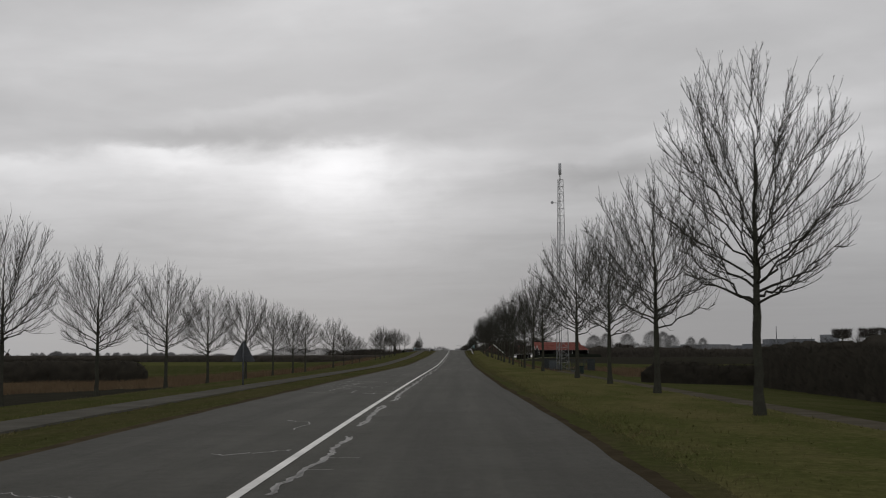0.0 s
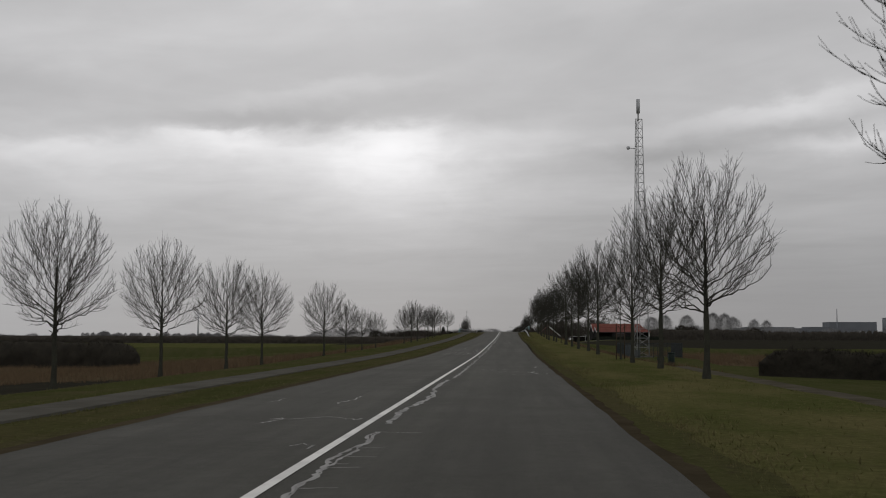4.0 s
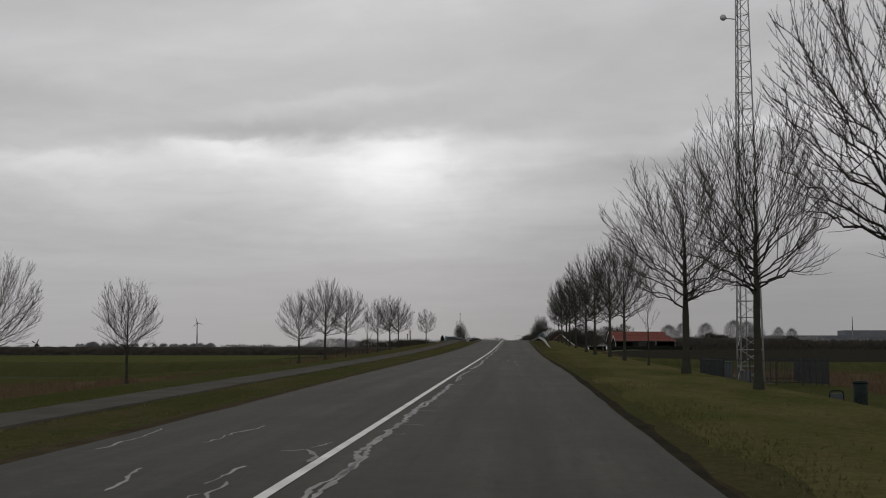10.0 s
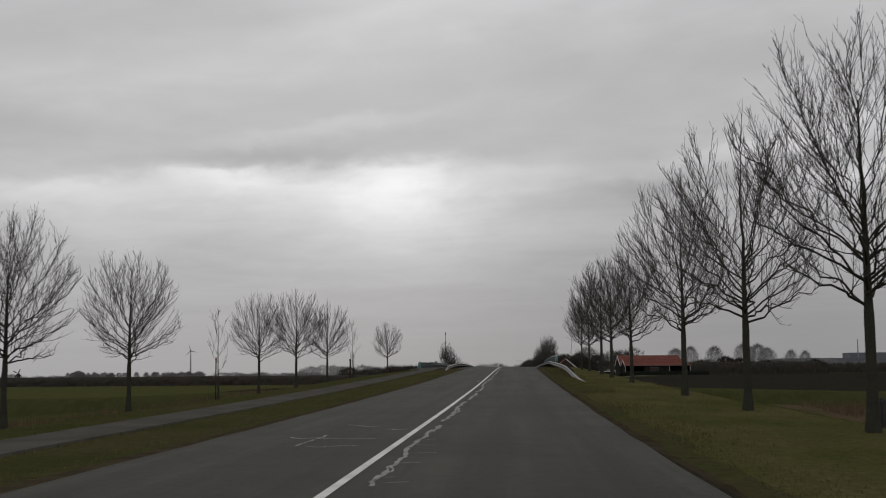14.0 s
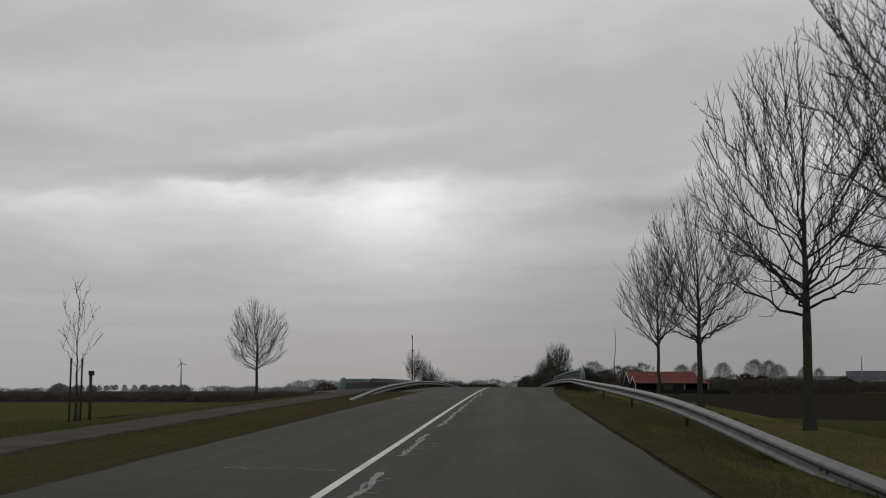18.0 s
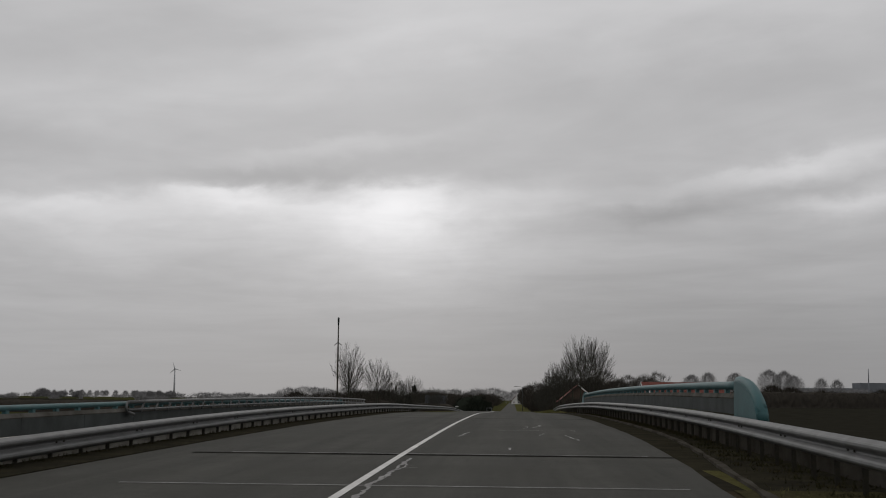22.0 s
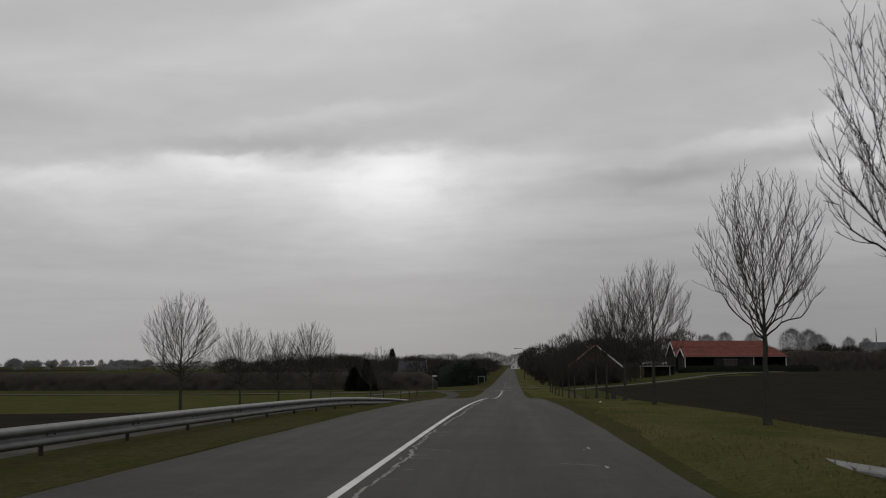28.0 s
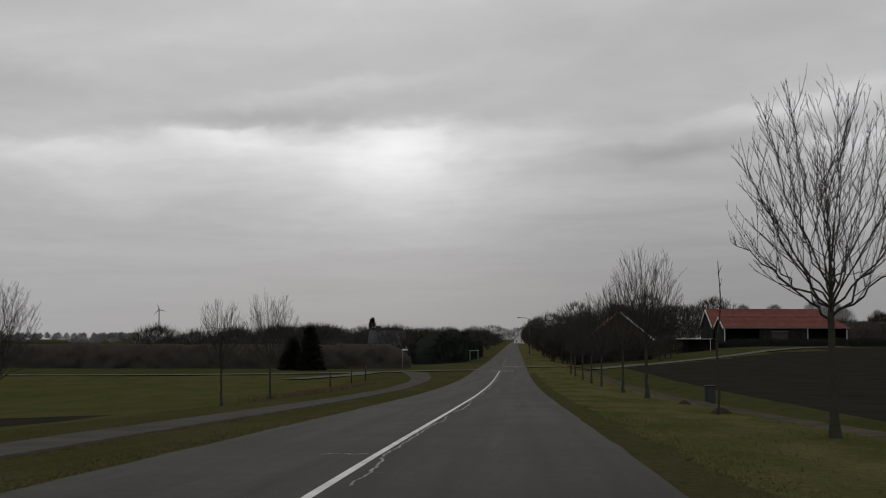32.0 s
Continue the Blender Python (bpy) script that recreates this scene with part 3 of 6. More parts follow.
def cross_roads():
    """The side road to the left and the farm lane to the right at the crossing."""
    def lane(name, pts, half, label, mat=LANE):
        vs, fs = [], []
        for i, p in enumerate(pts):
            p = Vector(p)
            d = (Vector(pts[min(i + 1, len(pts) - 1)]) - Vector(pts[max(i - 1, 0)])).normalized()
            n = Vector((-d.y, d.x))
            for s in (-1, 1):
                q = p + n * half * s
                vs.append((q.x, q.y, max(land(q.x, q.y), land(p.x, p.y)) + .09))
        for i in range(len(pts) - 1):
            fs.append((2 * i, 2 * i + 1, 2 * i + 3, 2 * i + 2))
        solid(name, mesh_of(name, vs, fs, mat), label, "road", "structure")

    def bend(knots, step):
        xs = np.arange(knots[0][0], knots[-1][0], step)
        ys = np.interp(xs, [k[0] for k in knots], [k[1] for k in knots])
        ys = np.convolve(np.pad(ys, 2, mode="edge"), np.ones(5) / 5, mode="valid")
        return list(zip(xs.tolist(), ys.tolist()))

    lane("side_road", [(-x, y) for x, y in bend(((2.4, 620), (12, 616.5), (25, 609), (40, 604.5), (60, 604), (360, 604)), 3.0)], 1.9, "narrow grey side road leading off through the fields")
    lane("farm_lane", bend(LANE_LINE, 2.5), 1.7, "pale farm lane curving past the barn", LANE)
    lane("field_entrance", [(-20.5, 590), (-18.4, 595), (-16.2, 602), (-15.4, 613)], 1.3, "short paved entrance from the side road to the field", LANE)
    for y, a, b in ((613.5, -1.3, 1.7), (641, .1, 3.0)):
        me = mesh_of("stop_line", [(a, y, road_z(y) + .006), (b, y, road_z(y) + .006), (b, y + .35, road_z(y) + .006), (a, y + .35, road_z(y) + .006)],
                     [(0, 1, 2, 3)], PAINT)
        part("stop_line", me, road, "white painted stop line")


cross_roads()


def cracks():
    """Light bands of filler that follow the cracks in the asphalt."""
    rng = random.Random(4)
    vs, fs = [], []

    def band(pts, w):
        n0 = len(vs)
        for i, (x, y) in enumerate(pts):
            a, b = pts[max(i - 1, 0)], pts[min(i + 1, len(pts) - 1)]
            d = Vector((b[0] - a[0], b[1] - a[1])).normalized()
            h = w * rng.uniform(.3, 1.35)
            for s in (-1, 1):
                px_, py_ = x - d.y * h * s, y + d.x * h * s
                vs.append((px_, py_, road_z(py_) + .004))
        for i in range(len(pts) - 1):
            a = n0 + 2 * i
            fs.append((a, a + 1, a + 3, a + 2))

    # the long crack beside the centre line: two strands that part and meet, with short side cracks
    y = -20.0
    while y < 604:
        if 322 < y < 388:
            y += 6
            continue
        n = rng.randint(40, 160)
        near = .06 - .13 * min(max((y - 200) / 190, 0), 1)
        x = rng.uniform(.2, .3) + near
        w = rng.uniform(.02, .042) * (.6 if y > 380 else 1)
        one, two = [], []
        for _ in range(n):
            gap = (.012 if y < 380 else .006) + (.06 if y < 380 else .025) * max(noise.noise(Vector((y * .9, 1.5, 0))), 0)
            j = .035 * noise.noise(Vector((y * 2.1, 4, 0)))
            one.append((x + j - gap + rng.uniform(-.012, .012), y))
            two.append((x + j + gap + rng.uniform(-.012, .012), y))
            x = min(max(x + rng.uniform(-.022, .022), .17 + near), .34 + near)
            y += rng.uniform(.08, .2)
            if rng.random() < .06:
                qx, qy = two[-1]
                sub = [(qx, qy)]
                for _ in range(rng.randint(2, 5)):
                    qx += rng.uniform(.04, .12)
                    qy += rng.uniform(-.06, .07)
                    sub.append((qx, qy))
                band(sub, .014)
        band(one, w)
        band(two, w * rng.uniform(.6, 1.1))
        y += rng.uniform(.2, 3)
    # webs of cracks across the lanes
    for cy, span, lo, hi, n in ((43, 8, -2.9, -.2, 34), (134, 11, -2.7, -.2, 36), (63, 6, -2.8, -.3, 5), (205, 8, -2.5, -.3, 5), (306, 12, -3.6, -.3, 12),
                                (90, 5, .9, 3.0, 6), (188, 6, .6, 2.8, 6), (336, 9, .4, 3.4, 8), (254, 9, -2.5, .8, 7), (413, 8, -2.5, 2.8, 8), (476, 8, -2.4, 2.4, 6), (16, 8, -3, -.3, 6)):
        for _ in range(n):
            x, y = rng.uniform(lo, hi), cy + rng.uniform(-span, span)
            along = rng.random() < .4
            pts = []
            for _ in range(rng.randint(6, 20)):
                pts.append((x, y))
                x += rng.uniform(-.05, .06) if along else rng.uniform(.03, .13)
                y += rng.uniform(.08, .26) if along else rng.uniform(-.2, .18)
                x = min(max(x, lo - .1), hi + .1)
            band(pts, rng.uniform(.011, .03))
    part("crack_filler", mesh_of("crack_filler", vs, fs, SEAL), road, "pale filler along the cracks in the asphalt")["kind"] = "stuff"


cracks()
solid("canal_water", mesh_of("canal_water", [(-4500, 330, -3.6), (4500, 330, -3.6), (4500, 383, -3.6), (-4500, 383, -3.6)], [(0, 1, 2, 3)], WATER),
      "still dark canal water under the bridge", "water", "structure")


# ---- trees ----
class Twigs:
    """Collects tapered tubes into one mesh."""

    def __init__(self):
        self.vs, self.fs = [], []

    def add(self, pts, r0, r1, sides):
        n = len(pts)
        v, f = tube_data(pts, [r0 + (r1 - r0) * i / (n - 1) for i in range(n)], sides, False)
        k = len(self.vs)
        self.vs.extend(v)
        self.fs.extend([tuple(i + k for i in q) for q in f])


def shoot(rng, p, d, length, n, lift, wobble):
    """A branch that bends upwards as it grows."""
    pts = [p.copy()]
    d = d.normalized()
    for _ in range(n):
        d = (d + Vector((rng.gauss(0, wobble), rng.gauss(0, wobble), lift + rng.gauss(0, wobble * .6)))).normalized()
        p = p + d * (length / n)
        pts.append(p.copy())
    return pts


def bare_tree(seed, height, spread, clear, limbs=26, low=.5, dense=1.0, trunk_r=.1, leader=.8, girth=.32, bottom=.13):
    """Trunk and crown of a leafless ash: limbs leave the leader, run out and sweep up to a rounded outline; the lowest arch and hang."""
    rng = random.Random(seed)
    tr, cr = Twigs(), Twigs()
    up = Vector((0, 0, 1))
    crown = height - clear
    ca, cz, centre = spread, crown * .53, clear + crown * .47
    lean = Vector((rng.uniform(-.012, .012), rng.uniform(-.012, .012), 0))
    top = clear + crown * leader
    nseg = 18
    pts, rad = [], []
    for i in range(nseg + 1):
        z = -.3 + (top + .3) * i / nseg
        sway = .012 if z < clear else .05 * (z - clear) / crown
        pts.append(Vector((lean.x * z + rng.gauss(0, sway), lean.y * z + rng.gauss(0, sway), z)))
        flare = .07 * math.exp(-max(z, 0) * 3.5)
        rad.append((trunk_r + flare) if z < clear else max(trunk_r * .84 * max(1 - (z - clear) / (top - clear), 0) ** 1.1, .010))
    tr.vs, tr.fs = tube_data(pts, rad, 10)

    def on_leader(h):
        f = min(max((h + .3) / (top + .3), 0), 1) * nseg
        n = min(int(f), nseg - 1)
        return pts[n].lerp(pts[n + 1], f - n)

    def reach(q, d):
        # distance along d from q to the crown's outline
        o = Vector((q.x / ca, q.y / ca, (q.z - centre) / cz))
        e = Vector((d.x / ca, d.y / ca, d.z / cz))
        a, b, c = e.dot(e), o.dot(e), o.dot(o) - 1
        disc = b * b - a * c
        return max((-b + math.sqrt(disc)) / a, .2) if disc > 0 else .35

    def at(line, f):
        n = len(line) - 1
        m = min(int(f * n), n - 1)
        return line[m].lerp(line[m + 1], f * n - m), (line[m + 1] - line[m]).normalized()

    def fork(d, side, angle):
        # alternate sides in the fan of the branch, with some twist
        ref = d.cross(up)
        ref = ref.normalized() if ref.length > .05 else Vector((1, 0, 0))
        w = rng.gauss(0, .75)
        t = ref * side * math.cos(w) + d.cross(ref) * math.sin(w)
        return (d * math.cos(angle) + t * math.sin(angle)).normalized()

    def spray(line, length, start, gap):
        # short upturned twigs on both sides of a branch
        side = rng.choice((-1, 1))
        n = int(max(2, length / gap * dense))
        for m in range(n):
            g = start + (1 - start) * (m + rng.random()) / n
            if g > .985:
                continue
            p, e = at(line, g)
            side = -side
            L = rng.uniform(.18, .50) * (1.1 - .35 * g)
            tw = shoot(rng, p, (fork(e, side, radians(rng.uniform(22, 46))) + up * .25).normalized(), L, 3, .13, .06)
            cr.add(tw, .0052, .0032, 3)
            if L > .3 and rng.random() < .55:
                cr.add(shoot(rng, tw[2], fork((tw[3] - tw[2]).normalized(), -side, .65), rng.uniform(.1, .24), 2, .12, .06), .004, .0028, 3)

    def branches(line, length, r0, n, start):
        side = rng.choice((-1, 1))
        for m in range(n):
            f = start + (.96 - start) * (m + rng.uniform(.1, .9)) / n
            p, e = at(line, f)
            side = -side
            d = (fork(e, side, radians(rng.uniform(22, 42))) + up * .12).normalized()
            L = min(length * (1.05 - f) * rng.uniform(.5, .9) + .35, reach(p, (d + up * .25).normalized()) * rng.uniform(.86, 1.04))
            sec = shoot(rng, p, d, L, 6, .09, .05)
            cr.add(sec, max(r0 * (1 - f) * .6, .0074), .0042, 4)
            spray(sec, L, .15, .23)

    az = rng.uniform(0, 6.28)
    for i in range(limbs):
        q = (i + rng.uniform(.2, .8)) / limbs
        e = -1 + 2 * (bottom + (.98 - bottom) * q)
        az += 2.4 + rng.uniform(-.35, .35)
        out = Vector((math.cos(az), math.sin(az), 0))
        k = rng.uniform(.88, 1.03)
        goal = Vector((0, 0, centre + cz * e * k)) + out * (ca * math.sqrt(max(1 - e * e, .0)) * k)
        h = clear + crown * max(0.0, (q ** 1.2 * low - .04)) * leader + rng.uniform(-.02, .05) * crown
        h = max(h, clear * .96)
        a = on_leader(h)
        goal += Vector((a.x, a.y, 0))
        run, rise = (goal - a).to_2d().length, goal.z - a.z
        hang = rise < .10 * run
        b = a + out * run * (.5 if hang else .60) + up * (.30 * run if hang else .12 * run + max(rise, 0) * .34)
        n = 10
        line = []
        for m in range(n + 1):
            t = m / n
            p = a * (1 - t) ** 2 + b * 2 * t * (1 - t) + goal * t * t
            wob = .02 * run + .015
            line.append(p + (Vector((rng.gauss(0, wob), rng.gauss(0, wob), rng.gauss(0, wob * .7))) if 0 < m else Vector()))
        if hang:
            line.append(line[-1] + out * .12 + up * .10)
            line.append(line[-1] + out * .06 + up * .16)
        L = sum((line[m + 1] - line[m]).length for m in range(len(line) - 1))
        r0 = trunk_r * girth * (1.0 - .45 * q) * (.75 if hang else 1.0)
        cr.add(line, r0, .0058, 5)
        branches(line, L, r0, max(2, int((2 + L * 2.5) * dense)), .2)
        spray(line, L * .5, .45, .2)
    lead = pts[nseg - 6:]
    branches(lead, crown * .35, .022, int(7 * dense), .05)
    for _ in range(3):
        tip = shoot(rng, pts[-1], Vector((rng.gauss(0, .3), rng.gauss(0, .3), 1)), reach(pts[-1], up) * rng.uniform(.75, 1), 4, .05, .05)
        cr.add(tip, .010, .0045, 4)
        spray(tip, .8, .1, .2)
    return mesh_of("trunk", tr.vs, tr.fs, BARK, True), mesh_of("crown", cr.vs, cr.fs, TWIG)


BROAD = [bare_tree(11, 7.2, 2.4, 2.1, 26, .42, 1.2, .093, .8, .34, .09), bare_tree(23, 7.3, 2.3, 2.2, 27, .45, 1.2, .095, .78, .33, .1), bare_tree(37, 7.0, 2.45, 2.05, 25, .42, 1.2, .09, .82, .34, .08),
         bare_tree(41, 7.2, 2.3, 2.25, 24, .38, 1.2, .088, .76, .34, .11), bare_tree(131, 7.1, 2.35, 2.1, 27, .44, 1.2, .095, .8, .33, .09)]
VASE = [bare_tree(53, 7.2, 1.9, 2.3, 19, .2, .98, .068, .5, .42, .26), bare_tree(67, 7.0, 1.8, 2.2, 18, .22, .98, .066, .5, .42, .26), bare_tree(71, 7.2, 1.95, 2.25, 20, .2, .98, .068, .45, .42, .24)]
YOUNG = [bare_tree(83, 4.8, .7, 1.5, 8, .7, .5, .034, .85, .3, .2), bare_tree(97, 4.6, .65, 1.4, 8, .7, .5, .032, .85, .3, .2)]
rng = random.Random(9)


def plant(meshes, x, y, label, size, group, name="roadside_tree", sink=0.0, wide=1.0):
    ob = thing(name, label, "tree", (x, y, land(x, y) - sink), rng.uniform(0, 360), group)
    part("trunk", meshes[0], ob)
    part("crown", meshes[1], ob, "bare branches and fine twigs")
    ob.scale = (size * wide * rng.uniform(.96, 1.04), size * wide * rng.uniform(.96, 1.04), size)
    return ob


def avenue():
    near = "row of bare ash trees along the road"
    far = "row of bare trees beyond the cycle path"
    right = ((7.75, 24.3, 1.02), (7.75, 36.5, .97), (7.75, 47.9, .9), (7.7, 60.1, 1.02), (7.7, 83.6, .95), (7.75, 95.1, .97), (7.65, 104.9, .91), (7.72, 128.1, 1.05),
             (7.85, 139.5, 1.02), (7.6, 148.4, 1.02), (7.66, 160.2, 1.02), (7.75, 173.1, 1.06), (7.66, 196, .94), (7.74, 207, 1.04), (7.42, 216.5, 1.06), (7.5, 228.3, 1.04),
             (7.74, 249.9, 1.04), (7.7, 262.5, 1.07), (7.77, 272.5, 1.13), (7.78, 287, .98))
    for i, (x, y, k) in enumerate(right):
        plant(BROAD[(i * 7 + i // 3) % 5], x, y, "leafless ash tree with a dark trunk on the grass verge", k * rng.uniform(.98, 1.02), near, wide=1.12 if y == 173.1 else .91)
    plant(VASE[0], 7.75, 298, "slender leafless tree beside the guard rail", .95, near)
    left = ((-13.1, 28.5, .9), (-13.1, 40.5, .9), (-13.2, 51.7, .9), (-13.2, 64, .95), (-13.15, 74.6, .82), (-12.95, 86.8, .87), (-12.8, 98.7, .84), (-12.8, 110.9, .83),
            (-12.85, 120.5, .85), (-12.1, 140.5, .79), (-11.95, 151.8, .63), (-11.8, 162.3, .57), (-11.7, 173.3, .54), (-11.7, 208, .66), (-11.5, 217.3, .82), (-11.4, 227.4, .78),
            (-11.15, 247.7, .72), (-11, 257.5, .82), (-11.65, 273.7, .84), (-10.95, 308.7, .72))
    for i, (x, y, k) in enumerate(left):
        plant(BROAD[(i * 7 + 1) % 5], x, y, "leafless tree with a spreading crown on the bank", k * rng.uniform(.98, 1.02), far, wide=.98)
    after = ((7.75, 396.5, .75, 3), (7.75, 404.6, .84, 6), (7.8, 417.7, .98, 0), (7.7, 429.8, .9, 1), (7.75, 453.5, .88, 3), (7.7, 466.6, .97, 2), (7.58, 477.6, .92, 0), (7.78, 490.2, .97, 0))
    for x, y, k, form in after:
        plant((VASE + BROAD)[form], x, y, "slender leafless tree with steep branches on the verge", k, near, wide=.82 if form > 2 else 1.0)
    for i, y in enumerate((524, 536.6, 554, 565.5, 578.5, 592, 602)):
        plant(VASE[i % 3], 7.9, y, "young leafless tree with a thin trunk beside the path", rng.uniform(.93, 1.0), near)
    plant(YOUNG[0], 37.6, 781, "thin tall bare tree behind the farmhouse", 3.4, "", "garden_tree", 0, .6)
    behind = ((-9.9, 396, .74, 0), (-10.8, 404.3, .64, 1), (-10.9, 423.6, .74, 6), (-12.7, 453.5, .77, 3), (-13.3, 468, .7, 5), (-13.3, 479.4, .72, 7), (-13, 490.5, .88, 4),
              (-13.3, 502.5, .67, 1), (-13, 529, .78, 0), (-12.9, 541, .93, 2))
    for x, y, k, form in behind:
        plant((VASE + BROAD)[form], x, y, "leafless tree with upswept branches at the field edge", k, far, wide=.94 if form > 2 else 1.0)


avenue()


def saplings():
    """Thin young trees tied to stakes, and the dead one beside the bridge ramp."""
    def stake(parent, x, y, h, cap=True):
        s = part("stake", tube("stake", [(x, y, -.2), (x + .02, y, h)], .032, STAKE, 7), parent, "wooden stake")
        if cap:
            part("stake_top", tube("stake_top", [(x + .02, y, h - .12), (x + .02, y, h + .02)], .038, RED_CAP, 7), s, "reddish stake top")

    for x, y, size, n in ((7.75, 112, .9, 2), (7.75, 185, .8, 0), (-11, 238.5, .85, 1), (-11.1, 283.5, .9, 2)):
        ob = thing("staked_sapling", "thin young tree tied to wooden stakes in the grass", "tree", (x, y, land(x, y)), rng.uniform(0, 90), "staked young trees")
        part("trunk", YOUNG[n % 2][0], ob)
        part("crown", YOUNG[n % 2][1], ob, "few fine bare twigs")
        for k in range(n):
            stake(ob, .28 if k else -.28, .05, 2.1)
        ob.scale = (size, size, size)
    r = random.Random(3)
    for x, y, s in ((7.8, 320.5, .72), (7.7, 503, .85)):
        dead_stem(r, x, y, s)
    # the thin post with a perch box among the trees on the bank
    x, y = -11.72, 286.5
    ob = thing("perch_post", "wooden post with a small dark box on top", "post", (x, y, land(x, y)))
    part("post", tube("post", [(0, 0, -.2), (0, 0, 1.5)], .05, STAKE, 7), ob)
    part("perch_box", box("perch_box", (-.07, -.06, 1.45), (.1, .06, 1.6), BARK, .02), ob)


def dead_stem(r, x, y, s):
    ob = thing("dead_sapling", "dead slender stem with stubs of broken twigs", "tree", (x, y, land(x, y)), 0, "dead young trees on the verge")
    pts = [Vector((.05 * math.sin(i * .9) + .012 * i, .03 * math.cos(i), -.2 + i * .45)) for i in range(13)]
    part("stem", tube("stem", pts, [.046 - .0028 * i for i in range(13)], BARK, 6), ob)
    for i in range(3, 12):
        d = Vector((r.uniform(-1, 1), r.uniform(-1, 1), .9))
        tw = Twigs()
        tw.add(shoot(r, pts[i], d, r.uniform(.12, .5), 3, .1, .1), .014, .005, 3)
        part("twig", mesh_of("twig", tw.vs, tw.fs, TWIG), ob)
    ob.scale = (s, s, s)


saplings()


# ---- guard rails ----
def w_beam(length):
    """One stretch of rail along +y, its face towards -x: two ribs with a groove between them."""
    prof = [(0, -.157), (-.018, -.150), (-.074, -.118), (-.086, -.096), (-.082, -.070), (-.070, -.050), (-.014, -.016), (-.010, .004), (-.022, .022), (-.078, .056), (-.088, .078),
            (-.084, .104), (-.070, .122), (-.016, .148), (0, .157)]
    back = [(a + .016, h) for a, h in reversed(prof)]
    ring = prof + back
    n = len(ring)
    vs = [(a, 0, h) for a, h in ring] + [(a, length, h) for a, h in ring]
    fs = [(i, (i + 1) % n, n + (i + 1) % n, n + i) for i in range(n)] + [tuple(range(n))[::-1], tuple(range(n, 2 * n))]
    return mesh_of("rail_beam", vs, fs, STEEL)


def guard_rail(side, xs, heights, y0, y1, label):
    """Beams on posts; heights gives the middle of the beam over the asphalt. The ends dip into the verge."""
    ob = thing("guard_rail", label, "guard rail", (xs(y0), y0, land(xs(y0), y0)), 0, "guard rails on the bridge ramps")
    inv = ob.matrix_world.inverted()
    beam = w_beam(4.03)
    post = mesh_of("post", *box_data((-.03, -.025, -.62), (.03, .025, .1), .006), POST_STEEL)
    spacer = mesh_of("spacer", *box_data((-.13, -.07, .0), (.12, .07, .1), .02), POST_STEEL)
    bolt = mesh_of("bolt", *tube_data([(-.12, 0, 0), (-.09, 0, 0)], .018, 6), POST_STEEL)

    def at(y):
        return Vector((xs(y), y, road_z(y) + heights(y)))

    y = y0
    while y < y1 - .5:
        a, b = at(y), at(y + 4)
        d = (b - a).normalized()
        x_axis = d.cross(Vector((0, 0, 1))).normalized() * side
        z_axis = d.cross(x_axis) * (-side)
        m = Matrix((x_axis, d, z_axis)).transposed().to_4x4()
        m.translation = a
        piece = part("rail_beam", beam, ob, m=inv @ m)
        for k in (.15, 3.85):
            part("bolt", bolt, piece, m=Matrix.Translation((.09, k, .004)))
        for k in (0, 4 / 3, 8 / 3):
            q = at(y + k) + Vector((.13 * side, 0, 0))
            on_bridge = 314 < y + k < 394
            if q.z - .1 - max(land(q.x, q.y), road_z(y) - .1 if on_bridge else -9) > .1:
                if on_bridge or (k == 0 and (side < 0 or int((y - y0) / 4) % 3 == 0)):
                    part("post", post, ob, m=inv @ Matrix.Translation(q))
                part("spacer", spacer, ob, m=inv @ Matrix.Translation(q) @ Matrix.Diagonal((side, 1, 1, 1)) @ Matrix.Translation((-.03, 0, .02)))
        y += 4.0


guard_rail(1, curve_of((230, 5.35), (300, 5.35), (318, 5.5), (336, 6.05), (372, 6.05), (386, 5.7), (398, 5.28), (440, 5.2)),
           curve_of((230, -.22), (250, -.18), (258, -.08), (264, .14), (273, .42), (286, .46), (312, .48), (330, .50), (385, .49), (400, .42), (408, .28), (418, -.10), (440, -.12)), 249.5, 418, "galvanised steel guard rail on posts, grey with grime")
guard_rail(-1, curve_of((270, -4.1), (294, -4.25), (300, -4.65), (309, -5.0), (330, -5.02), (420, -5.02), (446, -4.75), (466, -4.2), (490, -4.1)),
           curve_of((270, -.16), (294, -.12), (301, -.04), (308, .08), (316, .18), (326, .27), (336, .34), (408, .34), (426, .28), (444, .22), (452, .13), (461, .01), (467, -.08), (471, -.17), (490, -.34)), 294, 470,
           "galvanised steel guard rail on posts beside the cycle path")


